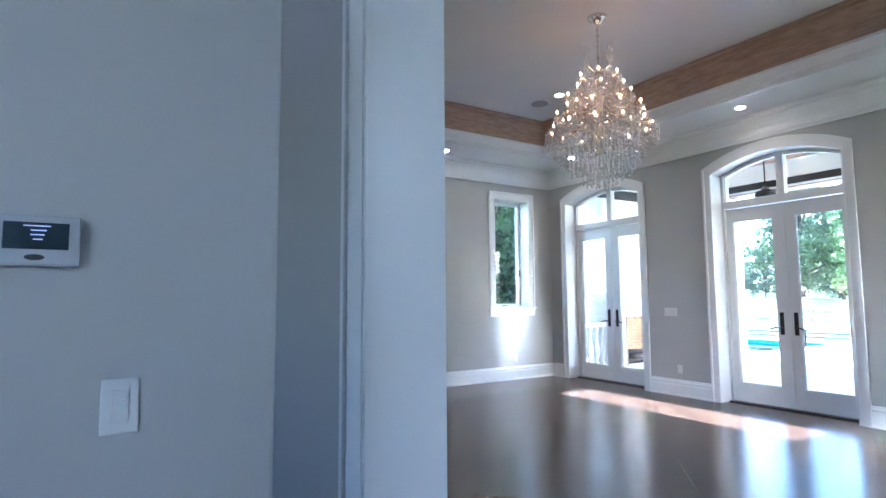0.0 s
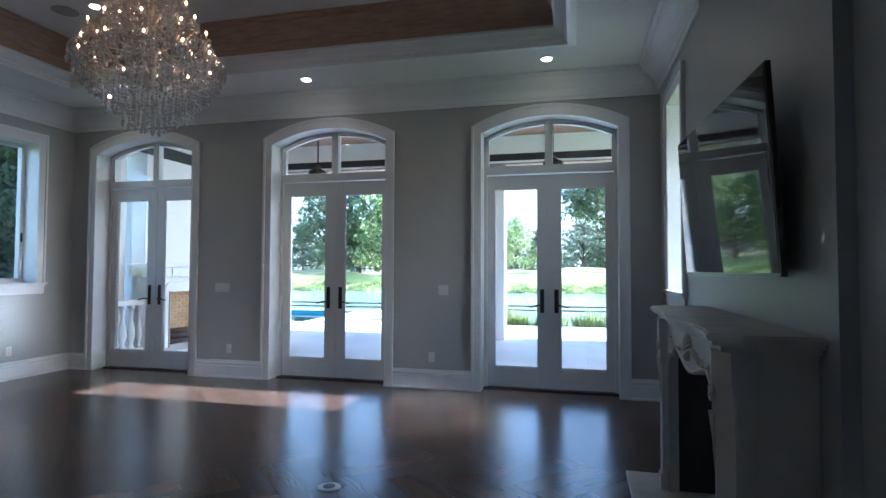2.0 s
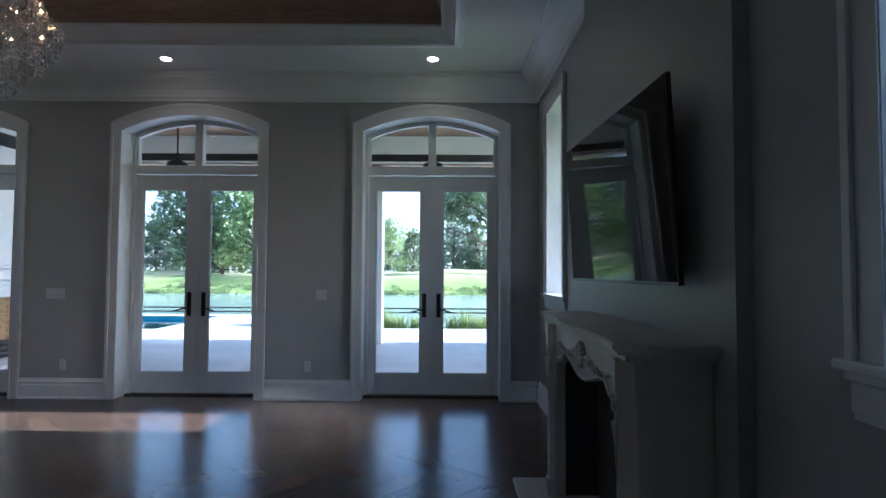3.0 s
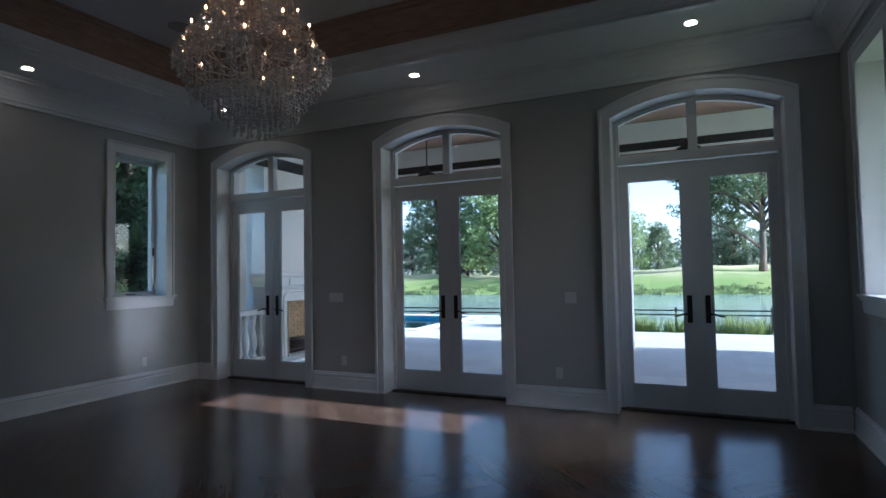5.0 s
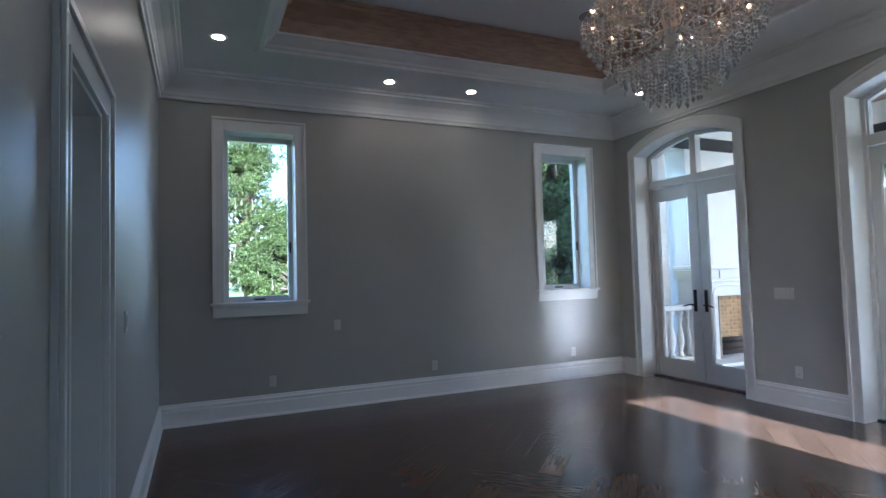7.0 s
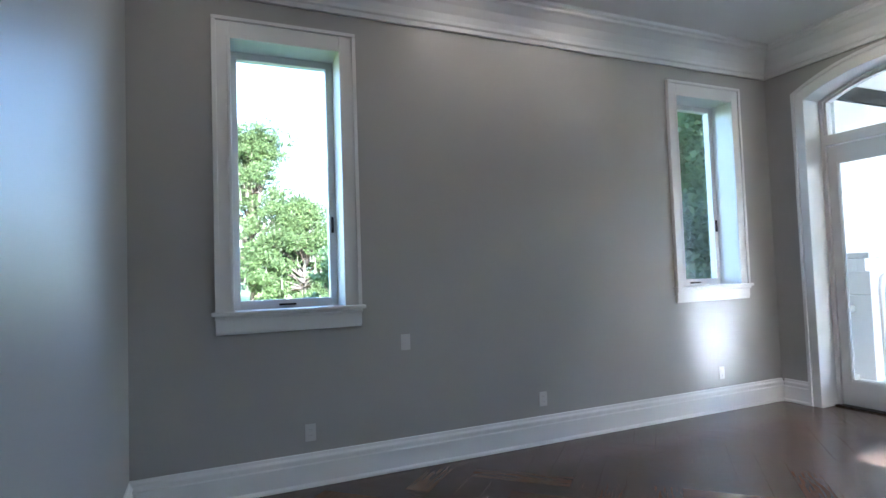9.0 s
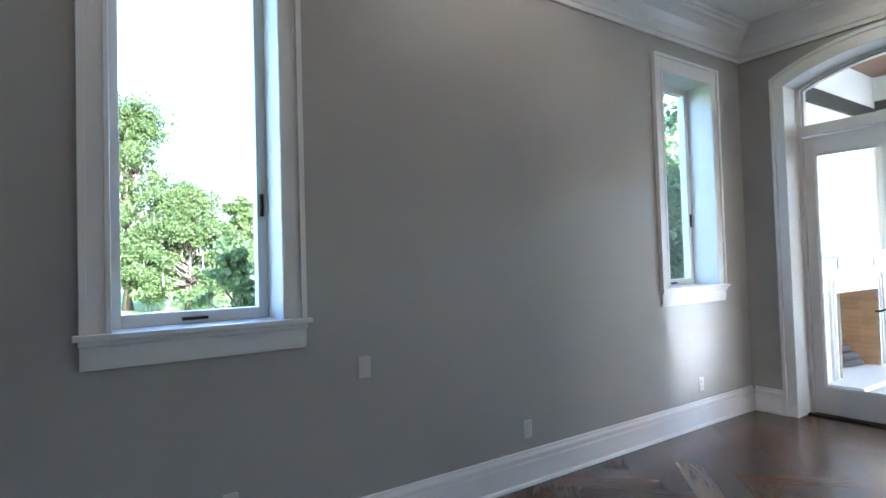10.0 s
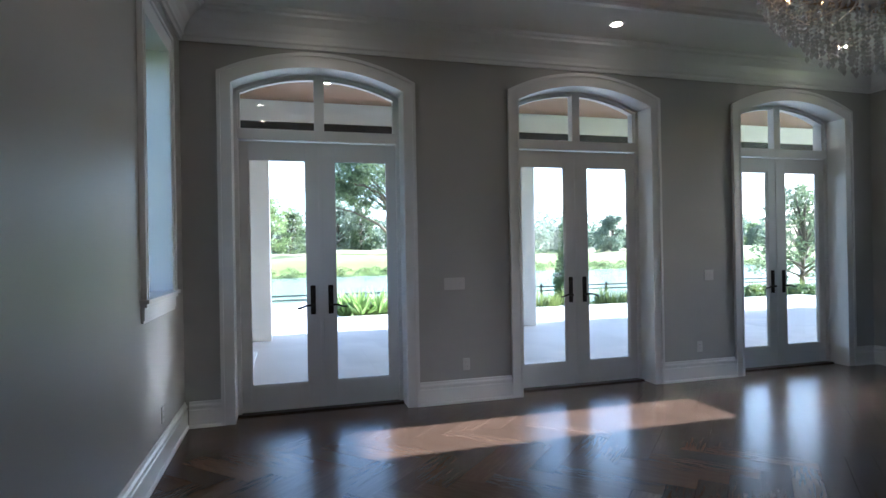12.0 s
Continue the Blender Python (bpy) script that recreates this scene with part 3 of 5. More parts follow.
# ---------------- wall plates ----------------
def plate_outlet(m, switch=False, gangs=1):
    t = thing("light_switch" if switch else "wall_outlet", "white rocker light switch on the grey wall" if switch else "white double socket outlet above the baseboard", "switch" if switch else "outlet", group="" if switch else "wall outlets", at=m)
    w = 0.036 + 0.023 * (gangs - 1)
    part("cover_plate", boxed(-w, -0.006, -0.058, w, 0, 0.058, 0.003), M_PLATE, t)
    for g in range(gangs):
        gx = (g - (gangs - 1) / 2) * 0.046
        if switch:
            bm = boxed(gx - 0.017, -0.009, -0.034, gx + 0.017, -0.006, 0.034, 0.0015)
            box(bm, gx - 0.012, -0.011, 0.002, gx + 0.012, -0.009, 0.026, 0.001)
            part("rocker", bm, M_PLATE, t)
        else:
            for z in (-0.02, 0.02):
                o = part("socket", boxed(gx - 0.016, -0.0085, z - 0.014, gx + 0.016, -0.006, z + 0.014, 0.002), M_PLATE, t)
                bm = bmesh.new()
                for dx in (-0.007, 0.006):
                    box(bm, gx + dx, -0.0089, z - 0.004, gx + dx + 0.002, -0.0084, z + 0.006)
                part("slot", bm, M_SLOT, o)
    return t


WEST = lambda y, z: pose(X0 + 0.0005, y, z, 0, 0, 90)
NORTH = lambda x, z: pose(x, Y1 - 0.0005, z)
SOUTH = lambda x, z: pose(x, Y0 + 0.0005, z, 0, 0, 180)
for y in (-5.06, -3.17, -1.12):
    plate_outlet(WEST(y, 0.36))
plate_outlet(WEST(-4.35, 0.92), True)
for x in (-1.36, 1.36):
    plate_outlet(NORTH(x, 0.37))
plate_outlet(NORTH(-1.47, 1.16), True, 4)
plate_outlet(NORTH(1.50, 1.16), True, 2)
plate_outlet(SOUTH(-1.15, 1.24), True, 2)
plate_outlet(pose(2.1405, -7.16, 1.155, 0, 0, 90), True)

th = thing("thermostat", "silver wall thermostat with a dark display", "thermostat", at=pose(2.1405, -7.32, 1.50, 0, 0, 90))
part("body", boxed(-0.075, -0.022, -0.052, 0.075, 0, 0.052, 0.006), material("silver_plastic", (0.33, 0.34, 0.355), 0.35, noise_scale=30, vary=0.05), th)
part("display", boxed(-0.052, -0.0235, -0.018, 0.056, -0.0222, 0.036), material("lcd_glass", (0.03, 0.045, 0.06), 0.15, noise_scale=8, vary=0.4), th, "dark lit display")
bm = bmesh.new()
for k, (xa, xb) in enumerate(((-0.02, 0.025), (-0.008, 0.018), (-0.008, 0.015), (-0.004, 0.012))):
    box(bm, xa, -0.0242, 0.028 - 0.009 * k, xb, -0.0238, 0.030 - 0.009 * k)
part("readout", bm, glowing("display_marks", (0.55, 0.6, 0.9), 0.03), th)
part("badge", lathe(bmesh.new(), [(0.012, 0), (0.012, 0.003), (0.008, 0.004)], 16), M_SLOT, th).matrix_basis = Matrix.Translation((0.0, -0.0222, -0.034)) @ pose(0, 0, 0, 90) @ Matrix.Diagonal((1.4, 0.5, 1, 1))


# ---------------- downlights and speakers ----------------
def downlight(x, y, z, lit=True):
    t = thing("downlight", "small round lit recessed ceiling downlight" if lit else "round grey flush ceiling speaker", "downlight" if lit else "speaker", group="recessed downlights" if lit else "", at=pose(x, y, z))
    if lit:
        part("trim_ring", lathe(bmesh.new(), [(0.050, -0.006), (0.074, -0.006), (0.078, -0.001), (0.05, -0.001)], 24), M_TRIM, t)
        part("lamp", lathe(bmesh.new(), [(0.049, -0.0075), (0.049, -0.004)], 24), M_LED, t, "glowing warm white lamp")
    return t


for x, y in ((-2.74, -0.85), (0, -0.85), (2.74, -0.87), (-3.38, -3.84), (-3.38, -2.83), (-2.80, -5.61)):
    downlight(x, y, ZC)
for x, y in ((-1.73, -2.07), (-1.73, -4.35)):
    downlight(x, y, ZT)
sp = solid("ceiling_speaker", lathe(bmesh.new(), [(0.115, -0.008), (0.125, -0.004), (0.125, 0)], 28), material("grey_speaker_mesh", (0.33, 0.32, 0.32), 0.7, noise_scale=200, vary=0.4), "round grey flush ceiling speaker", "speaker")
sp.location = (-2.12, -2.06, ZT - 0.001)


# ---------------- chandelier ----------------
def octa(bm, x, y, z, r, h):
    v = [bm.verts.new(p) for p in ((x + r, y, z), (x, y + r, z), (x - r, y, z), (x, y - r, z), (x, y, z + h), (x, y, z - h))]
    for i in range(4):
        bm.faces.new((v[i], v[(i + 1) % 4], v[4]))
        bm.faces.new((v[(i + 1) % 4], v[i], v[5]))


ch = thing("chandelier", "tiered crystal chandelier with lit candle bulbs hanging from the tray", "chandelier", at=pose(-0.02, -3.22, 0))
part("canopy", lathe(bmesh.new(), [(0.012, 3.99), (0.03, 4.0), (0.05, 4.02), (0.085, 4.045), (0.09, 4.074)], 24), M_CHROME, ch, "polished chrome canopy", True)
bm = bmesh.new()
cyl(bm, (0, 0, 3.45), (0, 0, 4.0), 0.008)
for k in range(9):
    lathe(bm, [(0.004, -0.02), (0.013, 0.0), (0.004, 0.02)], 8, (0, 0, 3.50 + 0.055 * k))
part("rod", bm, M_CHROME, ch)
bm = lathe(bmesh.new(), [(0.01, 2.72), (0.05, 2.76), (0.035, 2.84), (0.06, 2.92), (0.03, 3.02), (0.025, 3.2), (0.05, 3.28), (0.03, 3.36), (0.02, 3.5), (0.03, 3.55), (0.01, 3.6)], 16)
part("stem", bm, M_SILVER, ch, "", True)
for k in range(6):
    a = k * 1.0472 + 0.3
    ca, sa = math.cos(a), math.sin(a)
    bm = tube(bmesh.new(), [(0.03 * ca, 0.03 * sa, 3.5), (0.11 * ca, 0.11 * sa, 3.56), (0.13 * ca, 0.13 * sa, 3.63), (0.09 * ca, 0.09 * sa, 3.70), (0.11 * ca, 0.11 * sa, 3.76), (0.17 * ca, 0.17 * sa, 3.775)], 0.009, 6, 0.004)
    for j in range(4):
        r, z = 0.12 - 0.01 * j, 3.60 + 0.045 * j
        octa(bm, (r + 0.025) * ca, (r + 0.025) * sa, z, 0.009, 0.02)
    part("scroll_branch", bm, M_SILVER, ch)

bm = lathe(bmesh.new(), [(0.004, -0.03), (0.014, -0.012), (0.018, -0.006), (0.008, 0.0), (0.0065, 0.004), (0.0065, 0.035), (0.003, 0.037)], 10)
ME_CANDLE = mesh_of("candle", bm, M_CANDLE, True)
bm = lathe(bmesh.new(), [(0.003, 0.037), (0.0075, 0.043), (0.0085, 0.049), (0.005, 0.058), (0.0012, 0.063)], 10)
ME_BULB = mesh_of("bulb", bm, M_BULB, True)
bm = bmesh.new()
for k in range(8):
    bx, by = 0.034 * math.cos(0.7854 * k), 0.034 * math.sin(0.7854 * k)
    octa(bm, bx, by, -0.022, 0.0075, 0.009)
    octa(bm, bx, by, -0.050, 0.011, 0.020)
lathe(bm, [(0.012, -0.012), (0.034, -0.008), (0.037, -0.004), (0.012, -0.006)], 12)
ME_DROPS = mesh_of("bobeche", bm, M_CRYSTAL)
TIERS = ((6, 0.19, 3.44, 3.38, 0.2), (8, 0.29, 3.29, 3.23, 0.0), (10, 0.40, 3.10, 3.06, 0.25), (12, 0.46, 2.93, 2.88, 0.1))
for n, r, z, zs, off in TIERS:
    for k in range(n):
        a = 6.28318531 * k / n + off
        ca, sa = math.cos(a), math.sin(a)
        part("arm", tube(bmesh.new(), [(0.03 * ca, 0.03 * sa, zs - 0.02), (r * 0.35 * ca, r * 0.35 * sa, zs - 0.085), (r * 0.75 * ca, r * 0.75 * sa, zs - 0.09), (r * 0.97 * ca, r * 0.97 * sa, zs - 0.02), (r * ca, r * sa, z - 0.025)], 0.0055, 6, 0.004), M_SILVER, ch)
        cd = new("candle", ME_CANDLE)
        cd.parent, cd.location = ch, (r * ca, r * sa, z)
        for nm, me in (("bulb", ME_BULB), ("bobeche", ME_DROPS)):
            o = new(nm, me)
            o.parent = cd


def strand(n, r, drop):
    prof = [(0.001, -0.0235 * n - 2 * drop), (r, -0.0235 * n - drop * 0.9), (r * 0.55, -0.0235 * n - drop * 0.35), (0.0012, -0.0235 * n)]
    for i in range(n - 1, -1, -1):
        prof += [(0.0010, -0.0235 * i - 0.0200), (0.0088, -0.0235 * i - 0.0115), (0.0010, -0.0235 * i - 0.0030)]
    bm = lathe(bmesh.new(), prof + [(0.0012, 0.0)], 6)
    return mesh_of("crystal_strand", bm, M_CRYSTAL)


STRANDS = [strand(n, r, d) for n, r, d in ((1, 0.012, 0.014), (2, 0.0125, 0.017), (3, 0.013, 0.018), (5, 0.013, 0.020))]
rnd = random.Random(7)
for n, r, z, kinds in ((30, 0.16, 3.47, (0, 1)), (34, 0.20, 3.40, (0, 1, 2)), (28, 0.13, 3.33, (1, 2)), (40, 0.25, 3.31, (0, 1)), (36, 0.28, 3.17, (1, 2)), (40, 0.37, 3.03, (1, 2)), (30, 0.18, 3.08, (1, 2)), (34, 0.31, 3.24, (1, 2)), (38, 0.37, 3.13, (1, 0)), (40, 0.43, 3.05, (1, 2)), (44, 0.48, 2.99, (1, 0)), (50, 0.515, 2.93, (1, 1, 2)), (44, 0.485, 2.88, (1, 2)), (42, 0.45, 2.83, (1, 2)), (38, 0.415, 2.78, (2, 1)), (36, 0.375, 2.74, (2, 1)), (32, 0.33, 2.70, (2, 1)), (28, 0.285, 2.665, (2, 3)), (24, 0.235, 2.63, (2, 1)), (18, 0.185, 2.60, (2, 3)), (14, 0.135, 2.57, (2, 3)), (9, 0.085, 2.55, (3, 2)), (4, 0.035, 2.545, (3,)), (20, 0.24, 3.12, (1, 2)), (24, 0.33, 2.97, (1, 2)), (18, 0.16, 2.95, (2, 3))):
    for k in range(n):
        a = 6.28318531 * k / n + rnd.uniform(-0.05, 0.05)
        o = new("crystal_strand", rnd.choice([STRANDS[i] for i in kinds]))
        o.parent = ch
        o.matrix_basis = pose(r * math.cos(a), r * math.sin(a), z + rnd.uniform(-0.012, 0.012), rnd.uniform(-4, 4), rnd.uniform(-4, 4), rnd.uniform(0, 90))
for r, z in ((0.20, 3.40), (0.31, 3.24), (0.43, 3.05), (0.515, 2.93), (0.45, 2.83), (0.375, 2.74), (0.285, 2.665), (0.185, 2.60), (0.085, 2.55)):
    part("ring", tube(bmesh.new(), [(r * math.cos(0.2618 * k), r * math.sin(0.2618 * k), z) for k in range(25)], 0.0016, 5), M_SILVER, ch)
# swags of small beads dip between the rings
bm = bmesh.new()
for (n, r0, z0, r1, z1) in ((16, 0.19, 3.42, 0.31, 3.24), (20, 0.31, 3.24, 0.43, 3.05), (24, 0.43, 3.05, 0.515, 2.93), (14, 0.05, 3.56, 0.19, 3.40)):
    for k in range(n):
        a = 6.28318531 * k / n
        for j in range(1, 9):
            f = j / 9
            rr, zz = r0 + (r1 - r0) * f, z0 + (z1 - z0) * f - 0.05 * math.sin(3.1416 * f)
            octa(bm, rr * math.cos(a), rr * math.sin(a), zz, 0.0062, 0.008)
part("bead_swag", bm, M_CRYSTAL, ch, "swags of small crystal beads")["kind"] = "stuff"

# ---------------- television ----------------
tv = thing("television", "large black flat television tilted on a wall mount", "television", at=pose(3.738, -3.55, 1.80) @ pose(0, 0, 0, 0, 0, 2.4) @ pose(0, 0, 0, 0, -3.2, 0))
part("housing", boxed(-0.012, -0.745, -0.42, 0.012, 0.745, 0.42, 0.005), M_TVBODY, tv)
part("screen", boxed(-0.0145, -0.735, -0.405, -0.0122, 0.735, 0.412), M_SCREEN, tv, "glossy black screen reflecting the windows")
part("bezel", boxed(-0.0155, -0.745, -0.422, -0.0118, 0.745, -0.4065, 0.001), material("dark_grey_strip", (0.10, 0.10, 0.11), 0.3, metal=0.6, noise_scale=40, vary=0.1), tv)
part("rear_case", boxed(0.0122, -0.45, -0.34, 0.055, 0.45, 0.12, 0.01), M_TVBODY, tv)
bm = bmesh.new()
for y in (-0.22, 0.22):
    box(bm, 0.0552, y - 0.015, -0.20, 0.075, y + 0.015, 0.18, 0.002)
box(bm, 0.0752, -0.32, -0.1, 0.11, 0.32, 0.1)
part("wall_mount", bm, M_BLACK, tv)

# ---------------- fireplace ----------------
FC = -3.57


def curve_outline(n=24):
    """Half-width against height of the serpentine firebox opening."""
    pts = [(-0.655, 0.0), (-0.655, 0.74), (-0.65, 0.81), (-0.63, 0.865), (-0.56, 0.895), (-0.47, 0.90)]
    for k in range(n + 1):
        f = -1 + 2 * k / n
        pts.append((0.40 * f, 0.915 - 0.035 * math.cos(f * 3.14159)))
    pts += [(0.47, 0.90), (0.56, 0.895), (0.63, 0.865), (0.65, 0.81), (0.655, 0.74), (0.655, 0.0)]
    return pts


fp = thing("fireplace", "carved pale limestone fireplace mantel with serpentine shelf and dark firebox", "fireplace")
hole = [(FC + a, z) for a, z in curve_outline()]
part("front", prism(bmesh.new(), [(FC - 0.76, 0.03), (hole[0][0], 0.03)] + hole[1:-1] + [(hole[-1][0], 0.03), (FC + 0.76, 0.03), (FC + 0.76, 1.10), (FC - 0.76, 1.10)], "x", 3.585, 3.64), M_STONE, fp)
# raised bead that follows the opening
bm = bmesh.new()
tube(bm, [(3.583, FC + a * 1.02, max(0.05, z * 1.012)) for a, z in curve_outline()], 0.009, 8)
part("opening_bead", bm, M_STONE, fp, "", True)
for s in (-1, 1):
    y = FC + s * 0.76
    part("side_panel", boxed(3.6605, min(y, y + s * 0.05), 0.03, 3.87, max(y, y + s * 0.05), 1.10, 0.004), M_STONE, fp)
    # console leg, swelling at the knee
    bm = bmesh.new()
    for grow, z0, z1 in ((0.012, 0.03, 0.13), (0.0, 0.1302, 0.80), (0.008, 0.8002, 0.98), (0.014, 0.9802, 1.0998)):
        foot = [(3.584, 0.672), (3.548 - grow, 0.682), (3.542 - grow, 0.735), (3.590 - grow, 0.809 + grow), (3.66, 0.8102 + grow), (3.66, 0.76), (3.584, 0.76)]
        prism(bm, [(x, FC + s * w) for x, w in foot], "z", z0, z1)
    part("leg", bm, M_STONE, fp)
    bm = bmesh.new()
    spiral = [(3.532, FC + s * 0.712 + s * 0.036 * (1 - k / 30) * math.cos(k * 0.42), 0.93 + 0.042 * (1 - k / 30) * math.sin(k * 0.42)) for k in range(27)]
    tube(bm, [(3.54, FC + s * 0.712, 0.70), (3.538, FC + s * 0.725, 0.78), (3.532, FC + s * 0.745, 0.86)] + spiral, 0.006, 6, 0.011)
    tube(bm, [(3.545, FC + s * 0.712, 0.62), (3.54, FC + s * 0.712, 0.76), (3.532, FC + s * 0.708, 0.86)], 0.004, 6, 0.013)
    part("leg_scroll", bm, M_STONE, fp, "carved scroll on the leg", True)
    for k in range(9):
        f = k / 8
        bm = bmesh.new()
        bmesh.ops.create_icosphere(bm, subdivisions=2, radius=1, matrix=Matrix.LocRotScale((3.583, FC + s * (0.12 + 0.40 * f), 1.005 - 0.03 * math.sin(f * 3.1)), Euler((s * (0.5 if k % 2 else -0.4), 0, 0)), (0.016, 0.034 - 0.014 * f, 0.018 - 0.008 * f)))
        part("relief_leaf", bm, M_STONE, fp, "", True)
bm = bmesh.new()
for k in range(-4, 5):
    a = k * 0.33
    bmesh.ops.create_icosphere(bm, subdivisions=2, radius=1, matrix=Matrix.LocRotScale((3.578, FC + 0.055 * math.sin(a), 0.985 + 0.05 * math.cos(a)), Euler((-a, 0, 0)), (0.022, 0.012, 0.048)))
bmesh.ops.create_icosphere(bm, subdivisions=2, radius=1, matrix=Matrix.LocRotScale((3.577, FC, 0.965), None, (0.024, 0.028, 0.026)))
part("shell_cartouche", bm, M_STONE, fp, "carved shell at the centre", True)


def shelf_outline(grow=0.0):
    pts = [(3.87, FC + 0.89 + grow), (3.60 - grow, FC + 0.89 + grow)]
    for k in range(17):
        f = 1 - 2 * k / 16
        x = 3.475 + 0.045 * (1 - math.cos(f * 3.14159 * 1.5)) * 0.5 - grow
        pts.append((x, FC + 0.80 * f))
    pts += [(3.60 - grow, FC - 0.89 - grow), (3.87, FC - 0.89 - grow)]
    return pts


bm = prism(bmesh.new(), shelf_outline(-0.05), "z", 1.10, 1.125)
prism(bm, shelf_outline(-0.02), "z", 1.1252, 1.14)
part("shelf_moulding", bm, M_STONE, fp)
bm = prism(bmesh.new(), shelf_outline(), "z", 1.1402, 1.172)
bmesh.ops.bevel(bm, geom=[e for e in bm.edges if abs(e.verts[0].co.z - e.verts[1].co.z) < 1e-5], offset=0.008, segments=2, affect="EDGES")
part("shelf", bm, M_STONE, fp, "serpentine stone mantel shelf")
bm = bmesh.new()
box(bm, 3.85, FC - 0.74, 0.03, 3.869, FC + 0.74, 1.05)
box(bm, 3.641, FC - 0.715, 0.03, 3.85, FC - 0.68, 1.05)
box(bm, 3.641, FC + 0.68, 0.03, 3.85, FC + 0.715, 1.05)
box(bm, 3.641, FC - 0.68, 0.96, 3.85, FC + 0.68, 1.05)
part("firebox", bm, M_SLATE, fp, "black firebox lining")
solid("hearth", boxed(3.35, FC - 0.98, 0.0005, 3.87, FC + 0.98, 0.029, 0.004), M_STONE, "pale stone hearth slab flush before the fireplace", "hearth", kind="structure")

fb = thing("floor_outlet", "round brushed metal floor outlet cover", "outlet", at=pose(1.47, -3.29, 0.0005))
part("cover", lathe(bmesh.new(), [(0.075, 0), (0.075, 0.004), (0.066, 0.007), (0.01, 0.007)], 28), material("brushed_nickel", (0.55, 0.53, 0.50), 0.35, metal=0.9, noise_scale=60, vary=0.1), fb)
part("lid", lathe(bmesh.new(), [(0.04, 0.0072), (0.04, 0.0095), (0.02, 0.0100)], 24), M_DARK, fb)

# ---------------- covered terrace ----------------
LZ = 4.12
solid("ceiling_terrace", boxed(-6.2, 0.15, LZ + 0.02, 12.3, 5.2, LZ + 0.2), M_LANAIWOOD, "brown wooden board ceiling of the terrace", "ceiling", kind="structure")
bm = bmesh.new()
for k in range(36):
    y = 0.16 + 0.131 * k
    box(bm, -6.1, y, LZ, 12.0, y + 0.126, LZ + 0.019)
solid("trim_terrace_boards", bm, M_LANAIWOOD, "brown tongue and groove ceiling boards", "ceiling", kind="structure")
bm = boxed(-6.2, 4.50, 3.57, 12.0, 4.92, LZ - 0.001)
solid("beam_north", bm, M_STUCCO, "white stucco beam along the terrace front", "beam", kind="structure")
solid("beam_screen_slot", boxed(-4.29, 4.485, 3.61, 11.99, 4.4995, 3.75), M_BLACK, "dark retractable screen slot along the beam", "screen slot", kind="structure")
solid("beam_wood_strip", boxed(-4.29, 4.52, 3.545, 11.99, 4.90, 3.5698), M_LANAIWOOD, "brown wood strip under the beam", "trim", kind="structure")


def column(x, y):
    c = thing("column", "square white stucco terrace column", "column", group="terrace columns", at=pose(x, y, -0.02))
    part("shaft", boxed(-0.22, -0.22, 0.0, 0.22, 0.22, 3.53, 0.008), M_STUCCO, c)
    return c


first = column(-3.56, 4.74)
for x in (1.40, 6.38, 11.3):
    copy_thing(first, pose(x, 4.74, -0.02))
# chimney wall at the terrace end
solid("wall_terrace_west", boxed(-5.3, 1.56, -0.02, -4.3, 4.5, LZ - 0.001), M_STUCCO, "white stucco chimney wall at the terrace end", "wall", kind="structure")
solid("wall_terrace_return", boxed(-4.9, 4.501, -0.02, -3.79, 4.90, 3.505), M_STUCCO, "white stucco return wall beside the corner column", "wall", kind="structure")
# unseen end wall added to stop low sun running along the terrace
solid("wall_terrace_sun_block", boxed(12.0, 0.15, -0.2, 12.3, 4.92, LZ - 0.001), M_STUCCO, "white stucco wall added out of view to keep sun off the terrace", "wall", kind="structure")
solid("wall_terrace_pier", boxed(-4.72, 0.151, -0.02, -4.302, 1.12, 3.43, 0.008), M_STUCCO, "square white stucco pier beside the chimney wall", "pier", kind="structure")
solid("beam_west", boxed(-4.72, 0.151, 3.431, -4.301, 1.559, LZ - 0.001), M_STUCCO, "white stucco beam between pier and chimney wall", "beam", kind="structure")
solid("beam_slot_west", boxed(-4.299, 0.16, 3.42, -4.262, 4.48, 3.62), M_BLACK, "dark screen track along the west beam", "trim", kind="structure")

tf = thing("outdoor_fireplace", "white stone outdoor fireplace with tan brick firebox", "fireplace")
TY = 2.24
for s in (-1, 1):
    ya, yb = TY + s * 0.60, TY + s * 0.97
    part("leg", boxed(-4.299, min(ya, yb), -0.02, -3.86, max(ya, yb), 1.0, 0.012), M_STUCCO, tf)
    for off, rise, rad in ((0.80, 1.27, 0.024), (0.70, 1.20, 0.016)):
        path = [(-3.852, TY + s * off, 0.031), (-3.852, TY + s * off, rise - 0.16)]
        path += [(-3.852, TY + s * (off - 0.12 + 0.12 * math.cos(0.3927 * k)), rise - 0.16 + 0.12 * math.sin(0.3927 * k)) for k in range(1, 5)]
        path += [(-3.852, TY + s * 0.52, rise - 0.03), (-3.852, TY, rise - 0.03)]
        part("surround_bead", tube(bmesh.new(), path, rad, 8), M_STUCCO, tf, "", True)
    part("frieze_joint", boxed(-3.8595, min(TY + s * 0.535, TY + s * 0.55), 1.285, -3.845, max(TY + s * 0.535, TY + s * 0.55), 1.40), M_PAVER, tf)
part("lintel", boxed(-4.299, TY - 0.97, 1.0005, -3.86, TY + 0.97, 1.275, 0.01), M_STUCCO, tf)
part("frieze", boxed(-4.299, TY - 1.05, 1.276, -3.86, TY + 1.05, 1.42, 0.008), M_STUCCO, tf)
part("mantel_shelf", boxed(-4.299, TY - 1.08, 1.421, -3.80, TY + 1.08, 1.49, 0.015), M_STUCCO, tf)
